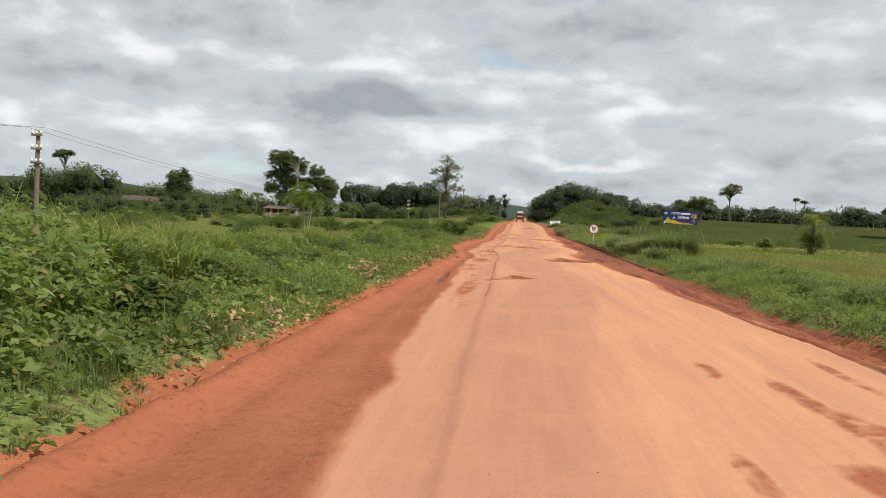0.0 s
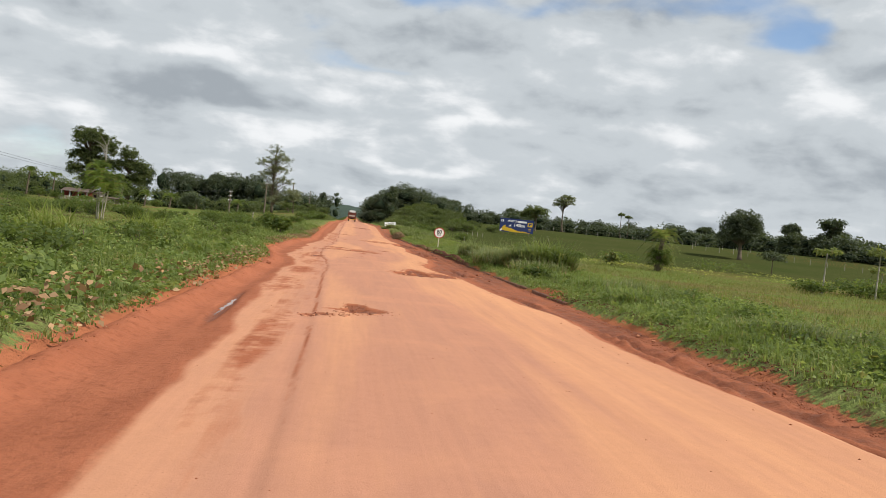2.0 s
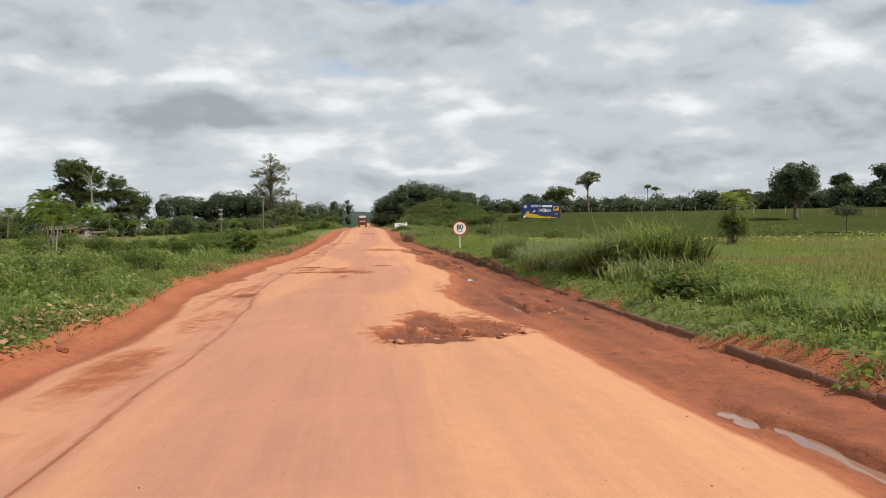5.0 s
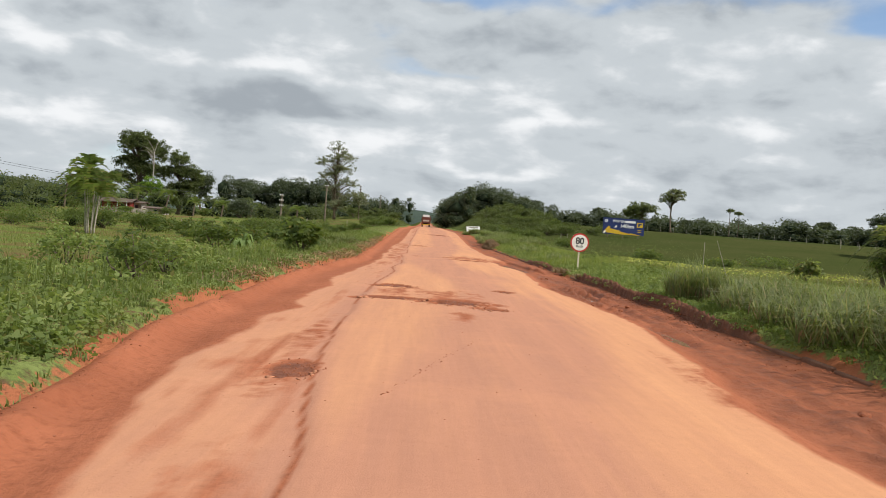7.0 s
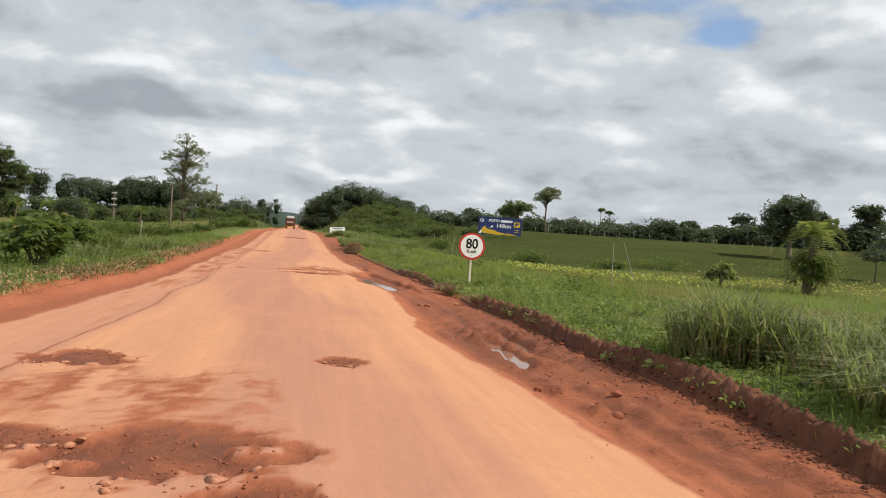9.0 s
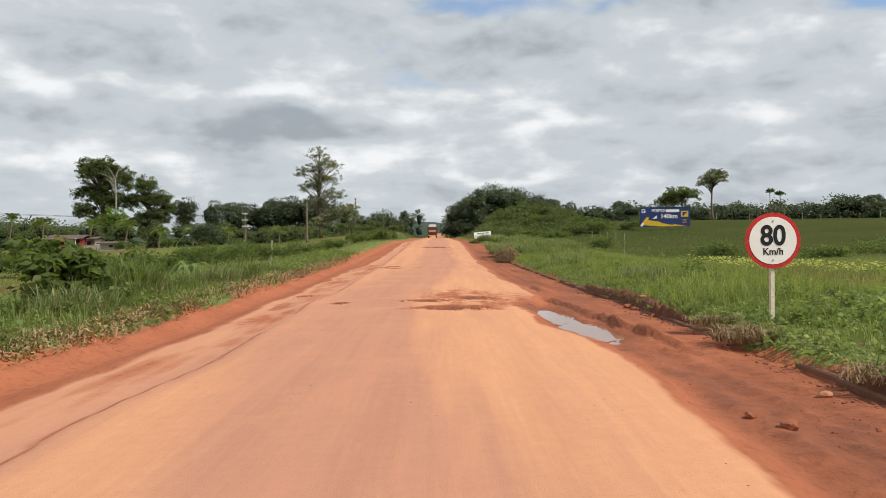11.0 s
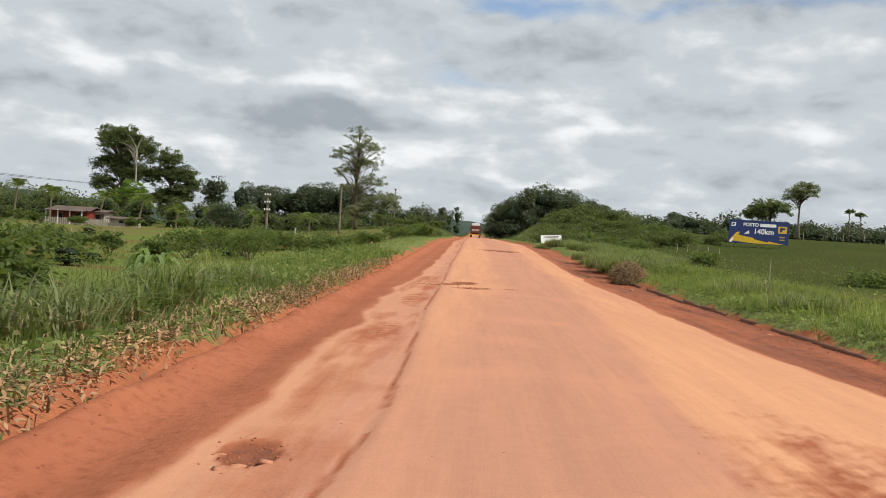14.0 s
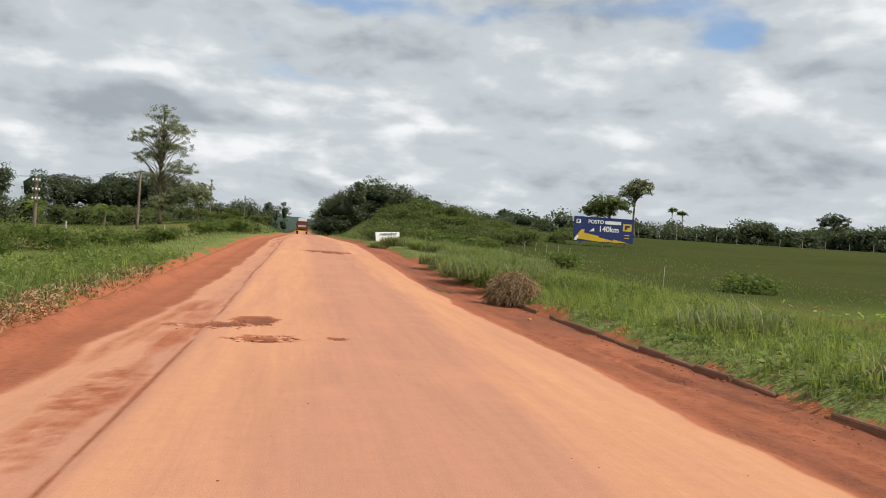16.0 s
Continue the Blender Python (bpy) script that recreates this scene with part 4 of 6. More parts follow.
tussocks(2200, -10.5, -3.9, -4, 60, 15, 0.6, 0.016, "uneven green roadside grass")
tussocks(3800, -9.5, -3.9, 60, 120, 13, 0.38, 0.014, "uneven green roadside grass", patch=345)
tussocks(4400, 4.78, 11.5, 8, 122, 13, 0.36, 0.014, "uneven green roadside grass", start=-0.2, patch=347)
tussocks(6200, -6.4, -3.85, 1, 114, 9, 0.24, 0.014, "short green turf at the dirt edge", start=-0.15, patch=335, share=0.85, name="edge_turf")
tussocks(5000, 4.76, 6.6, 9, 116, 9, 0.26, 0.014, "short green turf behind the kerb", start=-0.3, patch=337, share=0.7, name="edge_turf")
weeds(2200, -6.0, -3.95, 0, 60, 26, 0.06, 0.3, "low creeping weeds at the dirt edge", start=-0.05, patch=339, share=0.6)
weeds(1900, 4.68, 6.3, 10, 112, 24, 0.07, 0.28, "low creeping weeds behind the kerb", start=-0.1, patch=333, share=0.6)
tussocks(900, 4.9, 10.5, 40, 122, 12, 0.55, 0.012, "pale seeding roadside grass", start=0.5, mat=PALE_GRASS, patch=349, share=0.3)
tussocks(800, -9.5, -4.6, 2, 118, 13, 0.65, 0.014, "pale seeding roadside grass", start=0.4, mat=PALE_GRASS, patch=343, share=0.3)
# meadow tussocks farther out
for x0, x1, y0, y1, n, mat in ((10, 52, 10, 116, 120000, MEADOW), (-42, -9, 4, 150, 80000, FIELD_GRASS)):
    p = scatter(n, x0, x1, y0, y1, lambda a, b: np.clip(0.6 + 1.6 * fractal(a * 0.15, b * 0.15, 351), 0.1, 1) * np.clip(1.4 - np.abs(a) / 45, 0.2, 1))
    stuff("meadow_grass", blades(p, 0.24 * (0.5 + tallness(p[:, 0], p[:, 1])), 0.022, 1.1), mat, "tussocky wet meadow grass", "grass")
# a yellowish flowering band across the damp meadow
p = scatter(9000, 14, 60, 88, 112, lambda a, b: np.clip(fractal(a * 0.12, b * 0.25, 361) * 4 + 0.1, 0, 1))
p[:, 2] += rng.uniform(0.25, 0.6, len(p))
stuff("flowering_weeds", leaf_quads(p, 0.16, 0.8, 0.0, 1.4), FLOWER, "pale yellow flowering weeds in the meadow", "weeds")
p = scatter(500, -12, -5, 14, 52, lambda a, b: np.clip(fractal(a * 0.3, b * 0.3, 365) * 4, 0, 1))
p[:, 2] += rng.uniform(0.3, 0.75, len(p))
stuff("flowering_weeds", leaf_quads(p, 0.07, 0.9, 0.0, 1.4), FLOWER, "scattered small yellow flowers among the weeds", "weeds")
# withered creeper at the dirt edge
p = scatter(1500, -5.5, -4.1, 20, 29, lambda a, b: np.clip(0.1 + 3.0 * fractal(a * 0.6, b * 0.6, 399), 0, 1) * step(5.9, 5.0, -a + 0.2 * np.abs(b - 25)))
p[:, 2] += rng.random(len(p)) * 0.35
stuff("withered_creeper", leaf_quads(p, 0.12, 0.6, 0.3, 0.6), LITTER, "withered brown creeper leaves among the weeds", "dead leaves")
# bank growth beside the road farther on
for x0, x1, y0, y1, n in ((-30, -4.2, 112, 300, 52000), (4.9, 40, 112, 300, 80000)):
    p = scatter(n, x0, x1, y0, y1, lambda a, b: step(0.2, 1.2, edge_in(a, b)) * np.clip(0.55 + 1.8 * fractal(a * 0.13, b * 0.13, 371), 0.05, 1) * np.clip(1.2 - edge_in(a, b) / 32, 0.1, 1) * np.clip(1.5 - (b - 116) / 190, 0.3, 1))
    for near_side, mat in ((True, GRASS), (False, SHADED_BANK)):
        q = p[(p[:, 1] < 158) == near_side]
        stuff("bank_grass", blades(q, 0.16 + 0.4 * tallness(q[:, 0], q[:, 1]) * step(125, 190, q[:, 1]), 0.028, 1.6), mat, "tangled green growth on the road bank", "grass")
# dead leaves and cut stalks along the dirt edge
p = scatter(56000, -6.2, -3.85, 56, 112, lambda a, b: step(0.5, 0.15, np.abs(edge_in(a, b) - 0.38 + 0.7 * fractal(a, b * 0.7, 381))) * np.clip(0.6 + 2.6 * fractal(a * 0.3, b * 0.3, 391), 0.05, 1))
p[:, 2] += rng.random(len(p)) * 0.07 + 0.005
stuff("leaf_litter", leaf_quads(p, 0.085, 0.42, 0.0, 2.0), LITTER, "dry brown leaf litter along the dirt edge", "dead leaves")
p = scatter(7000, -6.2, -3.85, 54, 112, lambda a, b: step(0.7, 0.25, np.abs(edge_in(a, b) - 0.5 + 0.6 * fractal(a, b * 0.7, 383))) * np.clip(0.7 + 2.0 * fractal(a * 0.3, b * 0.2, 393), 0.05, 1))
stuff("cut_stalks", blades(p, 0.2, 0.02, 2.2), STRAW, "cut dry grass stalks lying along the dirt edge", "dead grass")
p = scatter(9000, -5.6, -3.9, 4, 44, lambda a, b: step(0.9, 0.2, np.abs(edge_in(a, b) - 0.4)) * np.clip(0.15 + 2.6 * fractal(a * 0.3, b * 0.2, 395), 0, 1))
p[:, 2] += rng.random(len(p)) * 0.12 + 0.02
stuff("leaf_litter", leaf_quads(p, 0.1, 0.7, 0.0, 1.0), LITTER, "dry brown leaf litter in the green edge", "dead leaves")


def clods(name, px, py, size, label, mat=CLOD, flat=0.7):
    """Small rough lumps of earth, half sunk, one mesh."""
    bm = bmesh.new()
    bmesh.ops.create_icosphere(bm, subdivisions=1, radius=1)
    unit = np.array([v.co[:] for v in bm.verts])
    tri = np.array([[v.index for v in f.verts] for f in bm.faces])
    bm.free()
    n = len(px)
    z, _ = road_shape(px, py)
    z = np.where((px > left_edge(py) - 0.1) & (px < 4.7), z + road_rise(py), ground_z(px, py))
    s = (np.asarray(size) * rng.uniform(0.4, 1.5, n))[:, None, None]
    v = unit[None] * s * rng.uniform(0.6 - 0.3 * (flat < 0.5), 1.3, (n, len(unit), 1)) * (1, 1, flat) + np.stack([px, py, z], 1)[:, None]
    f = tri[None] + (np.arange(n) * len(unit))[:, None, None]
    return stuff(name, (v.reshape(-1, 3), f.reshape(-1, 3)), mat, label, "earth clods")


n = 1100
py = np.concatenate([rng.normal(60, 5, n // 2), rng.uniform(14, 112, n - n // 2)])
clods("mud_clods", 4.5 + rng.normal(0, 0.16, n) * np.where(np.abs(py - 60) < 8, 1.3, 0.6), py, 0.022, "clods of red mud against the kerb")
n = 1300
py = rng.uniform(2, 112, n)
clods("mud_clods", left_edge(py) + np.clip(rng.normal(0.13, 0.14, n), -0.3, 0.6), py, 0.011, "crumbs of red earth on the shoulder berm")


def earth_bank(y0, y1, height):
    """Torn-up lumpy earth heaped along the shoulder's far edge."""
    gx, gy, f = grid(np.arange(4.5, 5.25, 0.032), np.arange(y0, y1, 0.045))
    high = height * step(y0, y0 + 2.5, gy) * step(y1, y1 - 2.5, gy)
    line = 4.84 + 0.10 * np.sin(gy * 0.9) + 0.12 * fractal(gy * 0.6, gy * 0 + 7, 207)
    shape = np.exp(-(((gx - line) / 0.17) ** 2))
    lump = 0.10 + 0.14 * fractal(gx * 3.2, gy * 3.2, 209) + 0.5 * np.abs(fractal(gx * 9, gy * 9, 211, 3)) + 0.42 * fractal(gx * 14, gy * 14, 213, 2)
    under = np.where(gx < 4.72, -0.2, np.minimum(ground_z(gx, gy) - road_rise(gy), 0.14))
    gz = under - 0.12 + high * shape * (0.16 + 0.62 * np.maximum(lump, -0.03))
    return stuff("earth_bank", (np.stack([gx, gy, gz + road_rise(gy)], 1), f), TORN, "torn-up dark red earth banked along the verge", "earth bank")


earth_bank(51, 70, 0.9)
earth_bank(73, 85, 0.75)
n = 2200
py = np.concatenate([rng.uniform(54, 68, n * 3 // 4), rng.uniform(74, 83, n - n * 3 // 4)])
clods("mud_clods", 4.72 + rng.normal(0, 0.13, n) + 0.12 * np.sin(py * 0.9), py, rng.uniform(0.006, 0.026, n), "crumbled clods of torn-up earth along the verge", TORN, 0.8)
n = 2600
py = np.concatenate([rng.uniform(57, 68, n // 2), rng.uniform(47, 57, n // 4), rng.uniform(84, 102, n - n // 2 - n // 4)])
rows = np.where(py > 80, np.interp(py, [84, 89, 90, 94, 97, 102], [4.0, 3.7, 4.45, 4.28, 3.97, 3.8]), np.where(py < 57, 4.0, np.where(rng.random(n) < 0.5, np.interp(py, [58, 63, 67], [3.3, 3.5, 3.85]), np.interp(py, [58, 63, 67], [3.7, 4.0, 4.2]))))
clods("rut_crumbs", rows + np.where(rng.random(n) < 0.5, -0.16, 0.16) + rng.normal(0, 0.06, n), py, rng.uniform(0.002, 0.012, n), "dark crumbs thrown up along the wheel ruts", CLOD, 0.5)
n = 420
clods("mud_clods", rng.uniform(2.7, 4.5, n), np.concatenate([rng.normal(60, 5, n // 2), rng.uniform(14, 110, n - n // 2)]), 0.012, "loose mud lumps on the churned shoulder")
n = 700
clods("road_pebbles", rng.uniform(-3.4, 3.2, n), rng.uniform(6, 110, n), 0.0065, "scattered small pebbles on the dusty road")

# crumbs broken out of the holes
for cx, cy, rx, ry, _ in HOLES:
    n = int(24 + 40 * rx)
    a, q = rng.uniform(0, 2 * np.pi, n), rng.normal(0.95, 0.25, n)
    clods("road_crumbs", cx + rx * q * np.cos(a), cy + ry * q * np.sin(a), 0.009 + 0.003 * rx, "crumbs of broken road surface round a pothole")
    n = int(10 + 26 * rx)
    a = rng.uniform(1.08, 1.92, n) * np.pi
    clods("road_rubble", cx + rx * 0.93 * np.cos(a), cy + ry * 0.93 * np.sin(a) + rng.normal(0, 0.10, n), rng.uniform(0.012, 0.05 + 0.04 * rx, n), "pale broken slabs along a pothole's rim", SLAB, 0.35)
    n = int(260 * rx)
    a, q = rng.uniform(0, 2 * np.pi, n), 0.85 * np.sqrt(rng.random(n))
    clods("hole_gravel", cx + rx * q * np.cos(a), cy + ry * q * np.sin(a), rng.uniform(0.005, 0.014, n), "dark red gravel lying in a pothole", CLOD)
# freshly dug dark clods beyond the shoulder, and along a wet wheel rut
n = 1500
py = rng.uniform(9, 35, n)
clods("dug_clods", 5.12 + 0.16 * np.sin(py * 0.7) + rng.normal(0, 0.15, n), py, 0.017, "dark freshly dug clods in the verge", DAMP)
py = rng.uniform(10, 30, n)
clods("rut_crumbs", np.interp(py, [10, 14, 18, 24, 30], [4.9, 4.72, 4.5, 4.45, 4.5]) + rng.normal(0, 0.10, n), py, 0.010, "dark damp crumbs along a wheel rut", CLOD)

# ---- kerb ----
kerb = thing("kerb", (0, 0, 0), "low mud-stained concrete kerb along the shoulder", "kerb", kind="structure")
bm = bmesh.new()
bmesh.ops.create_cube(bm, size=1)
bmesh.ops.scale(bm, vec=(0.10, 0.97, 0.30), verts=bm.verts)
bmesh.ops.bevel(bm, geom=bm.edges[:], offset=0.018, segments=1, affect="EDGES")
stone_mesh = bpy.data.meshes.new("kerb_stone")
bm.to_mesh(stone_mesh)
bm.free()
stone_mesh.materials.append(CONCRETE)
for k in range(78):
    y0 = 33.5 + k
    if 52 < y0 < 67 or k % 17 in (4, 11) or k % 23 == 14:
        continue
    stone = part("kerb_stone", stone_mesh, CONCRETE, kerb)
    stone.location = (4.72 + rng.normal(0, 0.012), y0, float(road_rise(y0)) - 0.232 + rng.normal(0, 0.016))
    stone.rotation_euler = (rng.normal(0, 0.01), rng.normal(0, 0.03), rng.normal(0, 0.01))

# ---- plants that stand out ----
clump_of_cane(7.7, 47.6, 2.2, 1.65, 1300, "tall grey-green cane grass clump behind the kerb", GRASS, blade=0.042, bend=1.4)
clump_of_cane(6.6, 47.2, 1.7, 1.35, 900, "tall grey-green cane grass clump behind the kerb", CANE, blade=0.04, bend=1.5)
clump_of_cane(6.6, 44.6, 2.4, 0.75, 600, "grey-green cane grass clump behind the kerb", CANE, blade=0.035)
for x0, y0, wd, tl, n in ((7.5, 36.0, 2.0, 0.6, 240), (6.6, 84.0, 1.6, 0.55, 220), (6.2, 95.0, 1.8, 0.65, 260), (6.9, 101.0, 2.2, 0.75, 300)):
    clump_of_cane(x0, y0, wd, tl, n, "rank green grass clump behind the kerb", CANE, blade=0.026)
clump_of_cane(5.95, 58.5, 1.6, 1.1, 800, "dense pale grass tussock behind the kerb", CANE, blade=0.026)
for x0, y0, wd, tl, n in ((5.8, 50.3, 2.0, 0.9, 700), (6.9, 51.0, 2.4, 1.15, 800), (6.0, 52.8, 1.7, 0.85, 560), (7.9, 54.0, 2.6, 1.15, 800), (6.2, 55.2, 1.7, 0.9, 560), (7.2, 57.2, 2.4, 1.1, 700), (8.8, 51.6, 2.6, 1.1, 700), (9.6, 55.6, 2.8, 1.0, 700), (6.1, 48.6, 1.5, 0.75, 460), (8.2, 59.6, 2.4, 0.9, 600)):
    clump_of_cane(x0, y0, wd, tl, n, "pale bent grass clump behind the kerb", CANE, blade=0.024, bend=1.5)
clump_of_cane(-6.6, 79.4, 1.7, 1.15, 520, "tall cane grass clump by the dirt edge", GRASS, blade=0.04)
clump_of_cane(-8.2, 15.5, 2.6, 1.5, 420, "tall arching cane grass among the weeds", PALE_GRASS, blade=0.045)
clump_of_cane(-10.0, 20.5, 2.6, 1.5, 380, "tall arching cane grass among the weeds", PALE_GRASS, blade=0.045)
clump_of_cane(-6.0, 88.5, 1.2, 0.8, 260, "rank green grass by the dirt edge", GRASS, blade=0.03)
heap = thing("dead_grass_heap", (4.62, 107.9, float(ground_z(4.9, 107.9)) - 0.05), "rounded heap of dead straw-coloured grass at the kerb", "dead grass")
d = directions(12000)
d[:, 2] = np.abs(d[:, 2])
p = d * rng.uniform(0.55, 1.0, (len(d), 1)) * (0.66, 0.6, 0.78) * (1 + 0.25 * fractal(d[:, :1] * 3 + 9, d[:, 1:2] * 3, 377))
part("straw", raw_mesh("straw", *leaf_quads(p, 0.30, 0.04, 0.6, 0.2), STRAW), STRAW, heap)["kind"] = "stuff"
clump_of_cane(4.78, 71.6, 0.95, 0.26, 520, "uprooted brown grass lying on the kerb", STRAW, "dead grass", 0.014, 1.5)
clump_of_cane(4.9, 73.2, 0.7, 0.2, 260, "uprooted brown grass lying on the kerb", STRAW, "dead grass", 0.014, 1.5)
clump_of_cane(4.85, 68.4, 0.8, 0.2, 260, "uprooted brown grass lying on the kerb", STRAW, "dead grass", 0.014, 1.5)
for x0, y0, wd, tl in ((-6.2, 8.2, 2.0, 1.35), (-6.9, 10.6, 2.6, 1.6), (-8.2, 11.8, 3.0, 1.95), (-9.6, 14.2, 3.2, 1.9)):
    bush("shrub", x0, y0, wd, tl, "broad-leaved creeper heaped over the verge", WEED, 0.13, int(900 * wd))
for x0, y0, tl in ((-8.9, 13.6, 1.95), (-8.1, 14.5, 1.8), (-10.2, 16.4, 1.9), (-7.6, 16.0, 1.4)):
    clump_of_cane(x0, y0, 1.5, tl, 260, "tall arching cane grass over the weeds", PALE_GRASS, blade=0.05, bend=1.1)
bush("shrub", -8.6, 13.5, 3.6, 1.7, "leafy creeper-covered shrub on the verge", WEED, 0.15, 2600)
bush("shrub", -6.9, 9.2, 2.6, 1.15, "leafy creeper-covered shrub on the verge", WEED, 0.14, 2000)
bush("shrub", -7.2, 17.0, 2.0, 0.9, "dark leafy weed shrub on the verge", SHRUB, 0.13, 1100)
for k in range(24):
    yy = 17 + 2.0 * k + rng.uniform(-0.6, 0.6)
    wd = rng.uniform(1.1, 2.3)
    bush("shrub", -5.6 - 0.45 * wd - rng.uniform(0, 3.2), yy, wd, wd * rng.uniform(0.42, 0.62), "leafy green weed mound on the verge", WEED if k % 3 else SHRUB, 0.11, int(320 * wd))
bush("shrub", -7.8, 29.5, 2.6, 1.0, "broad-leaved creeper mound on the verge", SHRUB, 0.14, 1500)
bush("shrub", -6.1, 71.0, 1.7, 1.6, "dark broad-leaved sapling by the dirt edge", SHRUB, 0.24, 620)
bush("shrub", -7.2, 77.6, 2.1, 1.75, "dark broad-leaved sapling by the dirt edge", SHRUB, 0.25, 800)
bush("shrub", -9.4, 76.0, 2.0, 1.5, "loose green shrub at the meadow's edge", SHRUB, 0.15, 800)
bush("shrub", -11.6, 94.0, 2.0, 2.3, "dark upright shrub in the meadow", SHRUB, 0.17, 800)
bush("shrub", -8.4, 66.5, 2.0, 1.5, "low dark shrub in the meadow", SHRUB, 0.15, 620)
bush("shrub", -12.0, 69.0, 2.2, 1.6, "low dark shrub in the meadow", SHRUB, 0.15, 620)


def drooping_plant(x, y, wide, tall, count, label):
    """Long broad leaves that rise from one root and hang over."""
    ob = thing("big_leaf_plant", (x, y, float(ground_z(x, y))), label, "plant")
    s = np.linspace(0, 1, 6)
    for k in range(count):
        a, reach, top = 2.4 * k + rng.normal(0, 0.2), wide * 0.5 * rng.uniform(0.55, 1.1), tall * rng.uniform(0.75, 1.2) * (1 - 0.35 * k / count)
        way, side = np.array([math.cos(a), math.sin(a), 0]), np.array([-math.sin(a), math.cos(a), 0])
        line = way[None] * (reach * s**0.8)[:, None] + np.array([[0, 0, 1.0]]) * (top * np.sin(np.pi * (0.02 + 0.86 * s**0.75)))[:, None]
        half = (0.13 * np.sin(np.pi * np.clip(0.08 + 0.92 * s, 0, 0.985)) ** 0.7)[:, None] * side[None]
        fold = np.array([[0, 0, 0.05]])
        v = np.concatenate([line - half, line - fold * (s > 0.1)[:, None], line + half])
        n = len(s)
        f = [(c * n + i, c * n + i + 1, (c + 1) * n + i + 1, (c + 1) * n + i) for c in (0, 1) for i in range(n - 1)]
        part("leaf", raw_mesh("leaf", v, f, BIG_LEAF, True), BIG_LEAF, ob)
    return ob


drooping_plant(-13.3, 106.6, 2.5, 1.25, 46, "low plant of long drooping pale green leaves")
drooping_plant(-9.2, 74.0, 1.4, 0.9, 20, "young plant of long drooping pale green leaves")
bush("shrub", 5.75, 41.0, 1.3, 0.5, "dark leafy weed shrub at the kerb", SHRUB, 0.12, 900)
bush("shrub", 26.6, 96.0, 2.2, 1.9, "pale drooping shrub in the meadow", PALE_PALM, 0.4, 320)
for k in range(13):
    clump_of_cane(-5.5 - rng.uniform(0, 1.3), 75.5 + 1.55 * k + rng.uniform(-0.4, 0.4), rng.uniform(0.9, 1.5), rng.uniform(0.55, 0.8), 260, "arching rank green grass by the dirt edge", GRASS if k % 3 else CANE, blade=0.026, bend=1.3)
for x0, y0, wd, tl in ((-10.4, 88.8, 1.7, 1.5), (-10.9, 92.4, 2.0, 1.7), (-12.8, 90.5, 1.6, 1.2), (-9.6, 84.5, 1.5, 1.2)):
    bush("shrub", x0, y0, wd, tl, "dark broad-leaved sapling in the meadow", SHRUB, 0.2, 900)
for x0, y0, wd, tl in ((-28.8, 119, 4.5, 2.3), (-33.5, 121, 5.0, 2.6), (-26.0, 124, 3.6, 1.8), (-37.5, 126, 5.5, 2.6), (-30.5, 129, 4.0, 1.9), (-21.5, 128, 2.4, 1.3)):
    bush("shrub", x0, y0, wd, tl, "dense rounded green thicket on the rough slope", SHRUB, 0.22, 1500)
bush("shrub", 40.0, 72.0, 6.0, 1.6, "dark thicket round the slender trees", SHRUB, 0.22, 2200)
bush("shrub", 45.0, 76.0, 5.0, 1.4, "dark thicket round the slender trees", SHRUB, 0.22, 1500)
bush("shrub", 34.5, 71.0, 3.0, 1.2, "dark thicket round the slender trees", SHRUB, 0.22, 900)
for x0, y0, wd, tl in ((38, 128, 7, 1.1), (52, 124, 9, 1.2), (24, 130, 4, 1.0), (17, 141, 3.5, 1.2), (30, 122, 4, 0.9)):
    bush("shrub", x0, y0, wd, tl, "low dark scrub in the hill pasture", SHRUB, 0.25, 700)
for x0, y0, wd, tl in ((-17.2, 134, 4.6, 3.0), (-14.0, 139, 3.4, 2.4), (-12.0, 150, 3.0, 1.7), (-20.6, 131, 4.2, 2.6), (-10.4, 128, 2.4, 1.2), (-9.6, 142, 2.6, 1.3), (-19.5, 140, 3.4, 2.2), (-26, 131, 1.8, 2.1), (-33, 142, 3.0, 1.1), (-24, 150, 3.4, 1.2), (-44, 132, 7, 1.7),
                       (-52, 140, 8, 2.0), (-38, 112, 5, 1.5), (-48, 106, 7, 2.2), (-58, 100, 8, 2.4), (-44, 86, 7, 2.0), (-60, 124, 8, 2.6), (-30, 86, 4, 1.2), (-22, 112, 2.6, 0.9)):
    bush("shrub", x0, y0, wd, tl, "rounded green shrub on the rough slope", SHRUB, 0.2, 1100)
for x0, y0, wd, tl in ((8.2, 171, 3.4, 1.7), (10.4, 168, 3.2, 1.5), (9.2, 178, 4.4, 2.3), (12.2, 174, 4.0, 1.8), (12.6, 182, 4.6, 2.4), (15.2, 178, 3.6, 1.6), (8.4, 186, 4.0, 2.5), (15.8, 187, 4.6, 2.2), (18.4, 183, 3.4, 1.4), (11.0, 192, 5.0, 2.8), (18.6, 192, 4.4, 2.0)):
    bush("shrub", x0, y0, wd, tl, "creeper-covered dark shrub on the road bank", SHADED_BANK, 0.26, 900)
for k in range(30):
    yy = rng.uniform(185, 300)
    bush("shrub", 8 + 0.09 * (yy - 185) + rng.uniform(0, 16), yy, rng.uniform(3, 6), rng.uniform(1.8, 3.4), "rounded green shrub on the road bank", SHADED_BANK, 0.34, 420)
for k in range(14):
    yy = rng.uniform(200, 310)
    bush("shrub", -8 - rng.uniform(0, 12), yy, rng.uniform(3, 5), rng.uniform(1.6, 2.8), "rounded green shrub on the road bank", SHADED_BANK, 0.34, 380)
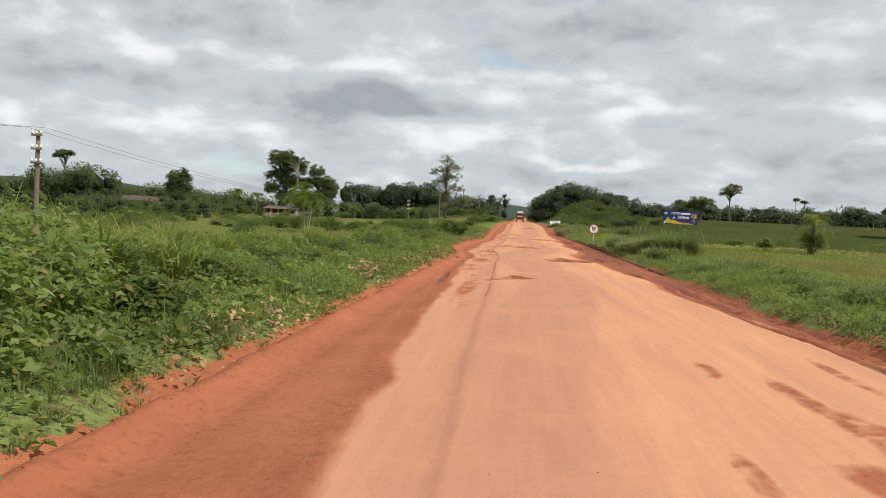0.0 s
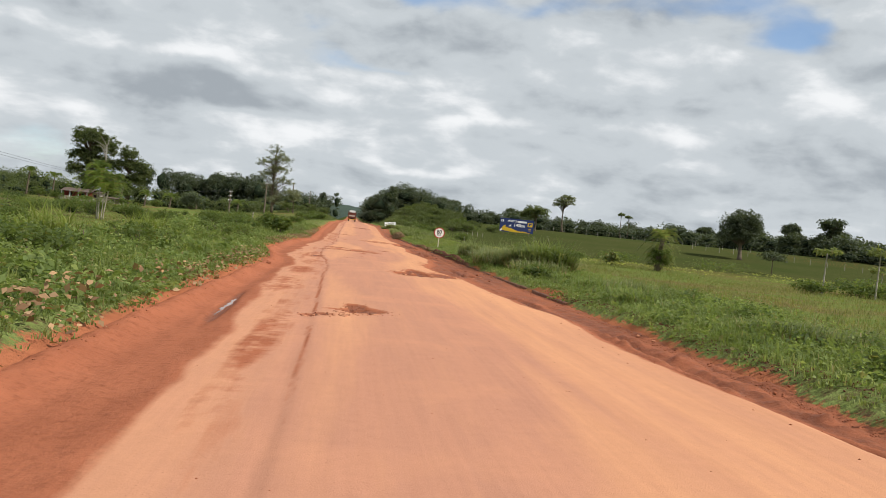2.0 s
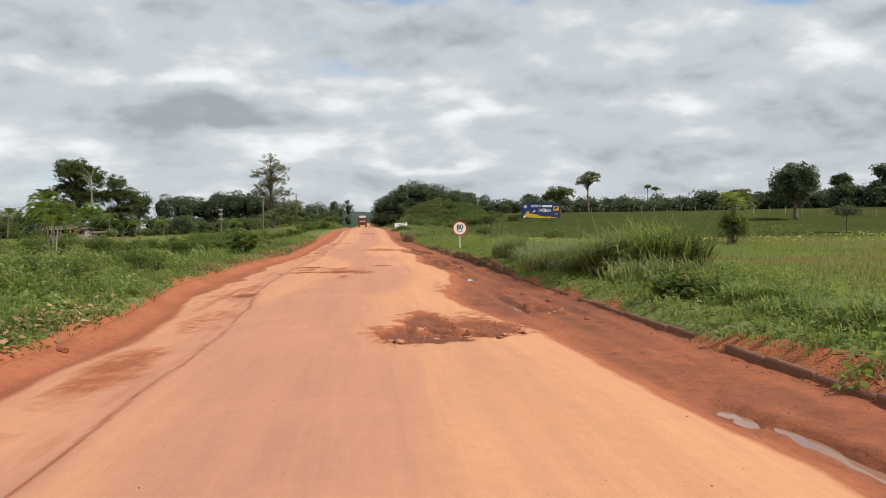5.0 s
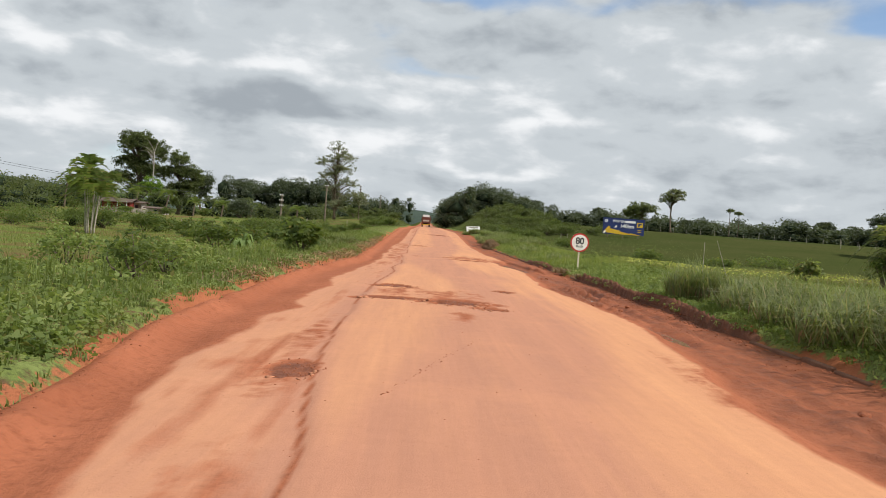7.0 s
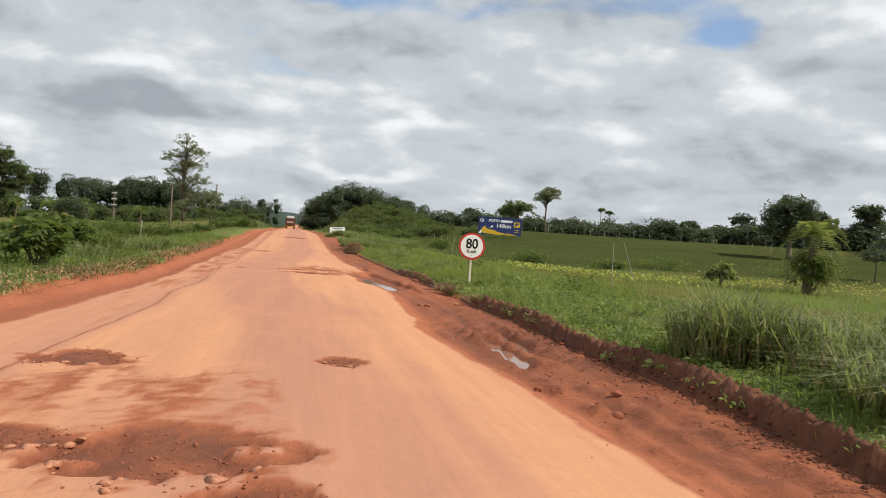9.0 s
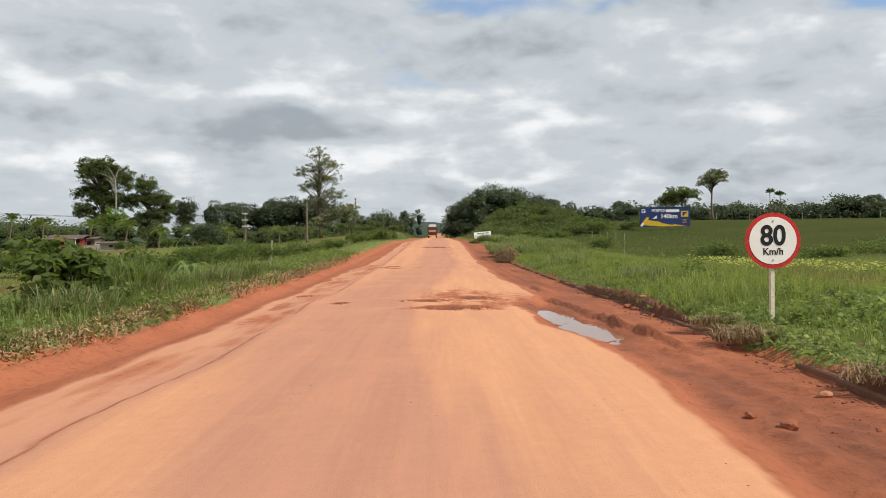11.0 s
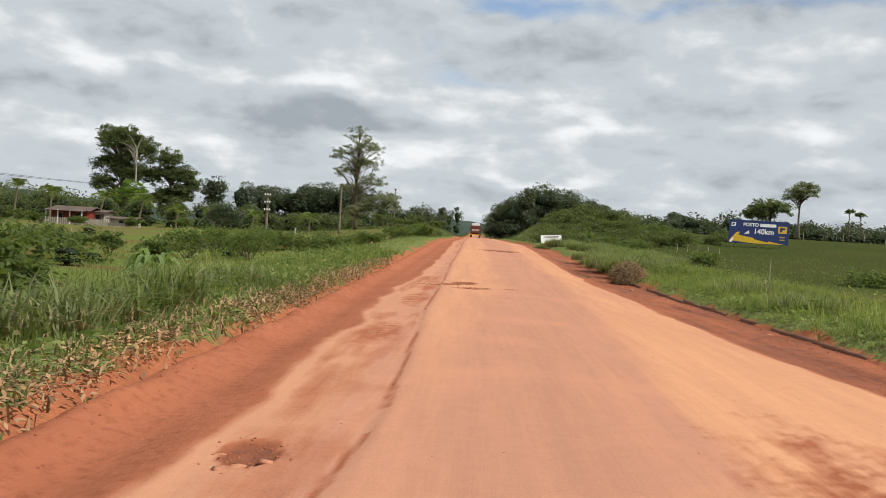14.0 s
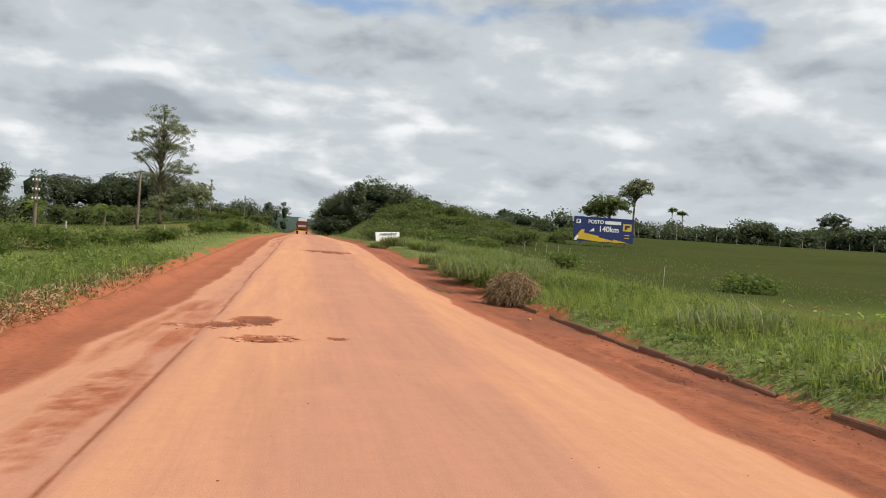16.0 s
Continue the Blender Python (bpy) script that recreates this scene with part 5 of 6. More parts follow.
for x0, y0, wd, tl in ((-60, 184, 3.0, 1.8), (-54, 183.2, 2.4, 1.5), (-47.5, 186, 2.6, 1.6), (-64, 186, 3.4, 2.4), (-70, 188, 4, 3), (-42, 190, 3, 1.8)):
    bush("shrub", x0, y0, wd, tl, "rounded green shrub in the farmyard", SHRUB, 0.24, 800)
bush("round_bush", -32.4, 177.0, 5.2, 4.0, "dense round dark bush on mown grass", DARK_TREE, 0.26, 2600)

# tall rank grass round the white board and along the kerb's end
for k in range(46):
    yy = rng.uniform(110, 147)
    x0 = 5.0 + rng.uniform(0, 1) ** 1.5 * (3.5 + 0.16 * (yy - 110))
    clump_of_cane(x0, yy, rng.uniform(1.4, 2.4), rng.uniform(0.55, 0.95), 420, "tall rank pale green grass beyond the kerb", (CANE, GRASS, CANE, WEED)[k % 4], blade=0.03, bend=1.3)
for x0, y0, tl in ((4.6, 146.4, 0.62), (5.3, 146.6, 0.55), (6.0, 146.3, 0.68), (6.8, 146.8, 0.9), (4.3, 145.2, 0.8)):
    clump_of_cane(x0, y0, 1.1, tl, 300, "tall pale grass before the white board", CANE, blade=0.03, bend=1.2)
# bushes that climb the slope to the dark wood
for k in range(44):
    yy = rng.uniform(150, 186)
    x0 = 7.0 + rng.uniform(0, 1) * (5 + 0.62 * (yy - 148))
    tl = rng.uniform(1.0, 1.9)
    bush("shrub", x0, yy, tl * rng.uniform(1.9, 2.8), tl, "dense green bush on the slope behind the board", SHADED_BANK if k % 3 else SHRUB, 0.24, 700)
for x0, y0, wd, tl in ((-20.6, 149, 4.2, 2.6), (-23.6, 147.5, 4.0, 2.3), (-14.6, 149.5, 3.2, 2.3), (-12.0, 144, 2.6, 1.5), (-18.6, 150.5, 3.0, 2.0)):
    bush("shrub", x0, y0, wd, tl, "dense dark green bush by the lone post", SHRUB, 0.2, 1300)
for k in range(16):
    yy = rng.uniform(160, 205)
    bush("shrub", -6.4 - rng.uniform(0, 5), yy, rng.uniform(2, 3.4), rng.uniform(0.9, 1.6), "rounded green bush on the road bank", SHADED_BANK if k % 2 else SHRUB, 0.24, 600)
# rank growth beside the first stretch of the road
for k in range(26):
    yy = rng.uniform(19, 46)
    x0 = -9.0 - rng.uniform(0, 1) * (4 + 0.35 * yy)
    tl = rng.uniform(0.8, 1.3)
    if k % 3:
        bush("shrub", x0, yy, tl * 2.2, tl, "leafy green weed mound on the verge", WEED if k % 2 else SHRUB, 0.13, 900)
    else:
        clump_of_cane(x0, yy, 1.6, tl * 1.25, 300, "tall arching cane grass among the weeds", PALE_GRASS, blade=0.045)
bush("shrub", -5.6, 11.4, 1.3, 0.9, "dark leafy weed shrub at the dirt edge", SHRUB, 0.12, 900)
for k in range(30):
    yy = rng.uniform(13, 40)
    x0 = 5.9 + rng.uniform(0, 1) * 4.5
    clump_of_cane(x0, yy, rng.uniform(0.9, 1.8), rng.uniform(0.35, 0.62), 300, "rank grey-green weed clump beyond the shoulder", (CANE, WEED, GRASS)[k % 3], blade=0.026, bend=1.4)

# ---- trees ----
tree("rainforest_tree", -66.4, 226, 18, [(-1.0, 0, 15.4, 4.5, 3.2), (2.8, 0, 13.4, 3.4, 3.2), (-3.0, 0, 11.2, 2.9, 2.6), (-3.6, 0, 7.4, 2.4, 2.4), (0.6, 0, 9.6, 3.4, 2.8), (3.6, 0, 9.2, 2.6, 3.0), (0.4, 0, 5.0, 3.8, 2.4)],
     "tall spreading dark rainforest tree by the house", TREE, girth=0.5, leaf=0.40, clump=1.3, clumps=330, per=80)
tree("rainforest_tree", -57.0, 224, 13.5, [(-0.4, 0, 12.3, 2.4, 2.2), (-1.0, 0, 9.2, 2.9, 2.2), (2.4, 0, 9.4, 2.6, 2.0), (4.0, 0, 7.8, 1.9, 1.8), (1.8, 0, 6.0, 2.9, 2.4), (-1.6, 0, 5.2, 2.6, 2.4), (0.6, 0, 2.8, 2.9, 2.0)],
     "tall layered rainforest tree by the house", TREE, girth=0.4, leaf=0.38, clump=1.1, clumps=230, per=80)
tree("umbrella_tree", -101.4, 174.2, 13, [(0, 0, 11.9, 2.4, 0.8), (-1.6, 0, 11.3, 1.2, 0.5)], "flat-crowned tree standing over the far scrub", TREE, girth=0.22, leaf=0.34, clump=0.6, clumps=60, per=50, fork=0.8)
tree("round_tree", -76.0, 175.8, 10, [(0, 0, 7.8, 2.7, 2.2), (-1.0, 0, 5.4, 2.4, 2.2), (1.3, 0, 5.0, 2.2, 2.2)], "dense round-headed tree beyond the farmstead", TREE, girth=0.3, leaf=0.34, clump=0.9, clumps=120, per=70)
for x0, y0, h, wd in ((101.5, 194.0, 7.6, 2.0), (108.8, 189.5, 9.8, 3.2), (123.8, 178.8, 9.4, 3.0), (136.0, 281.0, 11.0, 4.2), (67.0, 358.0, 9.5, 4.0), (128.0, 300.0, 8.0, 3.2)):
    tree("emergent_tree", x0, y0, h, [(0, 0, h * 0.74, wd, h * 0.22), (wd * 0.4, 0, h * 0.5, wd, h * 0.22), (-wd * 0.4, 0, h * 0.34, wd, h * 0.24)], "dark round crown standing over the far tree line", DARK_TREE, girth=0.25, leaf=0.5, clump=1.0, clumps=110, per=60, group="crowns over the tree line")
tree("round_tree", -66.5, 279, 13, [(0, 0, 9.6, 3.2, 3.4), (0, 0, 6.2, 2.4, 3.0)], "dark round-headed tree behind the house", DARK_TREE, girth=0.4, leaf=0.45, clump=1.3, clumps=80, per=60)
tree("lime_tree", -60.5, 216, 9, [(0, 0, 5.4, 2.8, 2.4), (1.5, 0, 3.2, 2.4, 2.2)], "bright lime-green leafy tree", LIME, girth=0.25, leaf=0.36, clump=0.8, clumps=60, per=50)
tree("pioneer_tree", -18.5, 194.4, 15.5, [(-0.1, 0, 13.0, 2.1, 2.0), (1.2, 0, 11.6, 2.7, 1.5), (-1.8, 0, 10.8, 2.4, 1.4), (0.9, 0, 9.4, 2.8, 1.5), (-1.5, 0, 8.2, 2.2, 1.3), (2.0, 0, 7.0, 2.4, 1.4), (-1.0, 0, 5.8, 2.3, 1.1), (3.0, 0, 4.4, 2.5, 1.7), (0.2, 0, 2.8, 2.8, 1.8)],
     "tall airy grey-green tree on the road bank", GREY_TREE, girth=0.2, leaf=0.2, clump=0.6, clumps=250, per=56, fork=0.9)
tree("pioneer_tree", -14.0, 196, 6, [(0, 0, 3.6, 2.0, 1.7)], "small grey-green tree on the road bank", GREY_TREE, girth=0.12, leaf=0.36, clump=0.7, clumps=40, per=30)
tree("umbrella_tree", 50.5, 209, 11.5, [(0, 0, 7.4, 2.9, 1.2), (0.5, 0, 8.4, 2.2, 0.9), (-1.2, 0, 6.6, 2.0, 0.7)], "open umbrella-crowned tree on the ridge", GREY_TREE, girth=0.22, leaf=0.24, clump=0.5, clumps=130, per=34, fork=0.6)
tree("ridge_tree", 40.0, 193, 7, [(0, 0, 4.4, 3.2, 1.5), (-1.5, 0, 3.4, 2.4, 1.4)], "spreading dark tree behind the hoarding", TREE, girth=0.22, leaf=0.38, clump=0.8, clumps=60, per=45)
tree("round_tree", 70.6, 156, 10.5, [(0, 0, 6.3, 4.0, 3.2), (-1.5, 0, 4.6, 3.0, 2.2)], "large dark round-headed pasture tree", DARK_TREE, girth=0.4, leaf=0.36, clump=1.1, clumps=170, per=70)
tree("pasture_tree", 60.2, 124.9, 4, [(0, 0, 2.6, 2.1, 1.0)], "small flat-topped pasture tree", DARK_TREE, girth=0.1, leaf=0.26, clump=0.55, clumps=36, per=36)
tree("slim_tree", 86.0, 271, 9, [(0, 0, 8.0, 1.1, 0.6)], "thin bare-stemmed tree with a small tuft", TREE, girth=0.12, leaf=0.36, clump=0.5, clumps=12, per=30, fork=0.95)
tree("slim_tree", 88.5, 271, 8.5, [(0, 0, 7.4, 1.4, 0.6)], "thin bare-stemmed tree with a small tuft", TREE, girth=0.12, leaf=0.36, clump=0.5, clumps=14, per=30, fork=0.95)
palm("oil_palm", 30.3, 92.6, 1, 3.9, "ragged palm with pale young fronds in the meadow", PALE_PALM, BARK, 0.26, 24, 2.5, 44)
bush("shrub", 30.4, 92.4, 2.6, 3.4, "dark creeper round the meadow palm's foot", SHRUB, 0.22, 1300)
palm("acai_palm", -28.2, 104.5, 8, 5.2, "clump of slender pale-stemmed feather palms", PALM, PALE_BARK, 0.05, 13, 2.9, 1, splay=0.13, low=0.6, upright=2.8)
papaya(39.1, 70.2, 3.6, "slender pale papaya tree above a thicket")
papaya(36.1, 72.4, 3.3, "slender pale papaya tree above a thicket")
papaya(47.5, 68.5, 3.4, "slender pale papaya tree above a thicket")
papaya(44.5, 77.5, 2.2, "small pale papaya tree above a thicket")
for x0, y0, h, ln in ((-66, 199, 4.6, 3.0), (-56.5, 195, 4.2, 2.9), (-46.5, 199, 3.2, 3.0), (-42, 203, 2.8, 2.9), (-36.5, 205, 2.6, 2.9), (-27, 203, 2.2, 2.8), (-71, 198, 5.2, 3.0), (-51, 196, 4.4, 3.2)):
    palm("coconut_palm", x0, y0, 1, h, "young coconut palm with arching fronds", PALM, BARK, 0.16, 13, ln, group="coconut palms by the house")


def bare_tree(x, y, height, label):
    ob = thing("dead_tree", (x, y, float(ground_z(x, y))), label, "tree")
    tips = np.array([[rng.normal(0, 1.6), rng.normal(0, 1.6), height * rng.uniform(0.75, 1.0)] for _ in range(12)])
    part("trunk", raw_mesh("trunk", *limbs_to((0, 0, -0.2), (0.6, 0, height * 0.8), tips, 0.2, 0.11), PALE_BARK, True), PALE_BARK, ob)
    return ob


bare_tree(-61.6, 218, 16.5, "bare pale dead tree beside the tall crowns")


shell = bmesh.new()
bmesh.ops.create_icosphere(shell, subdivisions=1, radius=1)
ball = np.array([v.co[:] for v in shell.verts])
ball_faces = np.array([[v.index for v in f.verts] for f in shell.faces])
shell.free()


def wood(n, where, heights, size, label, mat=DARK_TREE, leaf=0.6, leaves=480, wide=0.26):
    """Far trees that run into one another: crowns of several rounded lobes of leaves over trunks and dark cores that
    stand in for inner shade.
    """
    points, stems, cores = [], [], []
    for _ in range(n):
        tx, ty = where()
        h = rng.uniform(*heights)
        base = np.array([tx, ty, float(ground_z(tx, ty))])
        r = size * rng.uniform(0.7, 1.25)
        lobes = rng.integers(5, 10)
        d = directions(lobes)
        d[:, 2] = np.abs(d[:, 2]) * 1.1 - 0.25
        mid_of = base + [0, 0, h * 0.62] + d * np.array([r * 0.62, r * 0.62, h * wide])
        radius = r * rng.uniform(0.32, 0.6, lobes)
        k = rng.integers(0, lobes, leaves)
        points.append(mid_of[k] + directions(leaves) * (radius[k] * rng.uniform(0.72, 1.08, leaves))[:, None] * (1, 1, 0.78))
        low = directions(leaves // 2)
        points.append(base + [0, 0, h * 0.24] + low * np.array([r * 0.95, r * 0.95, h * 0.26]) * rng.uniform(0.6, 1.05, (len(low), 1)))
        stems.append(tube([base - [0, 0, 0.3], base + [0, 0, h * 0.6]], [0.2, 0.1], 5))
        # two dark lumps per tree, added as the shade deep in its crown
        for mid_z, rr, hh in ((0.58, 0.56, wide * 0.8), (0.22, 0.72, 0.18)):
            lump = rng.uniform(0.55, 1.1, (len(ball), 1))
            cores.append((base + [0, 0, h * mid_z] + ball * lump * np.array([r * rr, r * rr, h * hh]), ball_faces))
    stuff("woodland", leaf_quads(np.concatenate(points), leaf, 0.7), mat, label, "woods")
    stuff("crown_shade", join(cores), CROWN_SHADE, "dark cores standing in for shade inside the far woods", "woods")
    stuff("woodland_trunks", join(stems), SHADED_BARK, "trunks standing in the far woods", "tree trunks")


def along_line(points, jitter):
    points = np.array(points, float)

    def pick():
        k = rng.integers(0, len(points) - 1)
        return tuple(points[k] + (points[k + 1] - points[k]) * rng.random() + rng.normal(0, 1, 2) * jitter)

    return pick


wood(38, lambda: (rng.uniform(-66, -14), rng.uniform(112, 160)), (0.5, 1.3), 1.1, "tangled shrubs on the rough slope", SHRUB, 0.22, 150, 0.3)
wood(44, along_line([(-64, 303), (-50, 306), (-40, 298), (-30, 284)], (2, 4)), (11.5, 15.0), 4.0, "dark wood of full-crowned trees behind the paddock", leaf=0.48, leaves=900)
wood(30, along_line([(-84, 206), (-70, 212), (-52, 208), (-38, 216)], (2, 4)), (3.0, 5.4), 2.2, "green fruit trees round the farmstead", TREE, 0.34, 420)
wood(16, along_line([(-36, 217), (-28, 224), (-22, 228)], (2, 4)), (2.4, 4.4), 2.2, "green orchard trees behind the paddock", TREE, 0.36, 520)
wood(30, along_line([(-30, 330), (-22, 380), (-20, 430), (-18, 520)], (3, 12)), (8, 12), 4.0, "dark roadside wood on the bank")
wood(5, along_line([(-22, 655), (-20, 690)], (3, 6)), (22, 25), 4.5, "tall trees standing over the road far ahead", leaf=0.9)
wood(54, along_line([(-150, 232), (-110, 240), (-80, 238)], (6, 8)), (4.5, 7.5), 3.8, "wood behind the farmstead", TREE, 0.5, 320)
wood(60, along_line([(-230, 200), (-160, 206), (-108, 214)], (10, 12)), (5.5, 9), 4.4, "wood behind the farmstead", TREE, 0.55, 320)
wood(26, along_line([(-92, 150), (-76, 158), (-66, 168), (-80, 122)], (4, 5)), (2.2, 4.2), 2.4, "green trees round the farmstead", TREE, 0.34, 360)
wood(12, along_line([(-99, 163), (-91, 170)], (2.5, 2)), (8.5, 11.0), 3.6, "clump of tall green trees beyond the farmstead", TREE, 0.4, 620)
wood(36, along_line([(9, 270), (14, 285), (24, 300), (36, 330), (42, 346)], (3, 7)), (7, 10), 4.4, "dark full-crowned wood above the road bank", leaf=0.46, leaves=1100)
wood(3, along_line([(10.5, 271), (12, 273)], (0.5, 1)), (10.5, 11.5), 2.0, "slim tree standing over the wood above the bank", leaves=300)
wood(22, along_line([(10, 330), (9, 420), (12, 520)], (2, 12)), (9, 13), 4.2, "dark wood along the road far ahead")
wood(90, along_line([(40, 350), (62, 300), (90, 285), (130, 300), (190, 290)], (6, 9)), (3.4, 6.0), 3.6, "dark line of trees behind the pasture")
wood(100, along_line([(95, 260), (120, 240), (150, 230), (200, 230), (280, 210)], (7, 9)), (3.4, 6.4), 3.6, "dark line of trees behind the pasture")
wood(76, along_line([(104, 186), (150, 178), (200, 152), (240, 122)], (8, 8)), (3.0, 6.0), 3.2, "dark line of trees behind the pasture")
wood(80, along_line([(42, 340), (64, 296), (92, 280), (120, 240), (150, 226), (200, 226), (280, 206)], (4, 4)), (2.4, 4.0), 4.2, "dense undergrowth at the foot of the far trees", leaves=420)
wood(40, along_line([(104, 182), (150, 174), (200, 148), (240, 118)], (5, 4)), (2.4, 3.8), 4.0, "dense undergrowth at the foot of the far trees", leaves=420)


def ridge(name, x0, x1, y0, top, label):
    """A far wooded hill, as a long rounded body of land."""
    u, v = np.linspace(-1, 1, 70), np.linspace(-1, 1, 18)
    gx, gy, f = grid(u, v)
    h = top * (1 - gx**2) ** 1.3 * (1 - gy**2) + top * 0.28 * fractal(gx * 9, gy * 4, 401) * (1 - gx**2) + 2.0 * rng.random(len(gx)) * (np.abs(gy) < 0.4)
    p = np.stack([(x0 + x1) / 2 + gx * (x1 - x0) / 2, y0 + gy * 260, h - 3], 1)
    return tagged(new(name, raw_mesh(name, p, f, RIDGE)), label, "hill", kind="structure")


ridge("far_hill_1", 420, 1400, 1500, 48, "blue-green wooded hill on the horizon")
ridge("far_hill_2", -420, 260, 1700, 34, "blue-green wooded hill beyond the road")
ridge("far_hill_3", -1500, -330, 1500, 42, "blue-green wooded hill on the horizon")
ridge("far_hill_4", 1200, 2400, 1300, 50, "blue-green wooded hill on the horizon")

# ---- roadside things ----


def box(bm, size, at, turn=None, bevel=0.0):
    m = Matrix.Translation(at)
    if turn is not None:
        m = m @ turn
    made = bmesh.ops.create_cube(bm, size=1, matrix=m @ Matrix.Diagonal((*size, 1)))
    if bevel:
        edges = {e for v in made["verts"] for e in v.link_edges}
        bmesh.ops.bevel(bm, geom=list(edges), offset=bevel, segments=2, affect="EDGES")
    return bm


def boxed(size, at, bevel=0.0):
    return box(bmesh.new(), size, at, None, bevel)


def disc(radius, thick, at, sides=48):
    """A flat round plate that faces along -y."""
    bm = bmesh.new()
    bmesh.ops.create_cone(bm, cap_ends=True, segments=sides, radius1=radius, radius2=radius, depth=thick,
                          matrix=Matrix.Translation(at) @ Matrix.Rotation(math.pi / 2, 4, "X"))
    return bm


def lettering(text, size, mat, at, parent, bold=0.0, squeeze=1.0, name="lettering", shear=0.0):
    """Raised writing that faces along -y, as a mesh."""
    cu = bpy.data.curves.new(name, "FONT")
    cu.body, cu.size, cu.extrude, cu.offset, cu.align_x, cu.align_y, cu.shear = text, size, 0.003, bold, "CENTER", "CENTER", shear
    tmp = new(name, cu)
    me = bpy.data.meshes.new_from_object(tmp.evaluated_get(bpy.context.evaluated_depsgraph_get()))
    bpy.data.objects.remove(tmp)
    me.transform(Matrix.Translation(at) @ Matrix.Rotation(math.pi / 2, 4, "X") @ Matrix.Diagonal((squeeze, 1, 1, 1)))
    me.materials.clear()
    me.materials.append(mat)
    return part(name, me, mat, parent)


# speed-limit sign
SIGN_X, SIGN_Y = 5.45, 72.43
sign = thing("speed_limit_sign", (SIGN_X, SIGN_Y, 0.0), "round white speed-limit sign with a red rim on a pale post", "road sign")
sz = float(ground_z(SIGN_X, SIGN_Y))
post = boxed((0.062, 0.062, 1.25 - sz + 0.25), (0.0, 0.045, (1.25 + sz - 0.25) / 2), 0.006)
part("post", post, CREAM, sign, "square pale timber post")
plate = part("plate", disc(0.40, 0.012, (0, 0, 1.285)), SIGN_RED, sign, "red-rimmed round plate")
part("white_field", disc(0.34, 0.008, (0, -0.008, 1.285)), SIGN_WHITE, plate)
lettering("80", 0.40, BLACK, (0, -0.014, 1.345), plate, 0.009, 0.92)
lettering("Km/h", 0.135, BLACK, (0, -0.014, 1.125), plate, 0.002)
for dz in (-0.2, 0.2):
    part("bolt", disc(0.012, 0.012, (0, -0.014, 1.285 + dz * 1.4), 10), STEEL, plate)

# hoarding in the pasture
BX, BY, BW, BH = 31.8, 173.1, 6.9, 2.7
hoarding = thing("advertising_hoarding", (BX, BY, 0), "blue and yellow advertising hoarding on timber legs in the pasture", "billboard")
bz = 2.5
part("panel", boxed((BW, 0.08, BH), (0, 0, bz + BH / 2), 0.01), BLUE, hoarding, "dark blue printed panel")
for dx in (-2.6, 0.0, 2.6):
    foot = float(ground_z(BX + dx, BY + 0.12))
    part("leg", boxed((0.14, 0.14, bz + BH - 0.2 - foot + 0.3), (dx, 0.115, (bz + BH - 0.2 + foot - 0.3) / 2), 0.01), WOOD, hoarding)
for dz in (0.35, 2.3):
    part("rail", boxed((BW - 0.2, 0.05, 0.12), (0, 0.066, bz + dz)), WOOD, hoarding)


def flat_shape(corners, y, thick=0.012):
    """A thin plate with these (x, z) corners, that faces along -y."""
    bm = bmesh.new()
    f = bm.faces.new([bm.verts.new((cx, y, cz)) for cx, cz in corners])
    grown = bmesh.ops.extrude_face_region(bm, geom=[f])
    bmesh.ops.translate(bm, vec=(0, thick, 0), verts=[v for v in grown["geom"] if isinstance(v, bmesh.types.BMVert)])
    bmesh.ops.recalc_face_normals(bm, faces=bm.faces[:])
    return bm


face = -0.055
part("yellow_band", flat_shape([(-3.4, bz + 0.28), (-2.55, bz + 1.3), (-2.2, bz + 1.3), (-2.3, bz + 0.95), (3.0, bz + 0.05), (-0.6, bz + 0.04)], face), YELLOW, hoarding, "yellow printed band")
part("pale_tip", flat_shape([(-3.42, bz + 0.12), (-3.05, bz + 0.62), (-2.85, bz + 0.5), (-3.1, bz + 0.06)], face - 0.004), WHITE, hoarding)
part("badge", flat_shape([(2.2, bz + 1.35), (3.2, bz + 1.35), (3.2, bz + 2.15), (2.2, bz + 2.15)], face), YELLOW, hoarding, "yellow square emblem")
part("badge_mark", flat_shape([(2.4, bz + 1.5), (2.62, bz + 1.5), (2.75, bz + 1.78), (3.0, bz + 1.78), (3.0, bz + 2.0), (2.4, bz + 2.0)], face - 0.006), BLUE, hoarding)
part("badge", flat_shape([(-3.2, bz + 1.95), (-2.7, bz + 1.95), (-2.7, bz + 2.4), (-3.2, bz + 2.4)], face), WHITE, hoarding, "pale square emblem")
part("badge_mark", flat_shape([(-3.1, bz + 2.05), (-2.9, bz + 2.05), (-2.9, bz + 2.2), (-2.8, bz + 2.2), (-2.8, bz + 2.32), (-3.1, bz + 2.32)], face - 0.006), BLUE, hoarding)
part("brand_bar", flat_shape([(-0.55, bz + 0.52), (1.1, bz + 0.22), (1.1, bz + 0.44), (-0.55, bz + 0.76)], face - 0.006), BLUE, hoarding, "slanted dark brand bar")
part("sail_mark", flat_shape([(-1.7, bz + 1.1), (-1.1, bz + 1.15), (-1.15, bz + 1.55)], face - 0.006), WHITE, hoarding)
lettering("POSTO", 0.56, WHITE, (-0.95, face, bz + 2.18), hoarding, 0.014)
part("name_bar", flat_shape([(0.1, bz + 2.0), (1.95, bz + 2.0), (1.95, bz + 2.36), (0.1, bz + 2.36)], face), WHITE, hoarding, "white bar in place of a name")
lettering("140km", 0.86, WHITE, (0.55, face, bz + 1.42), hoarding, 0.02)
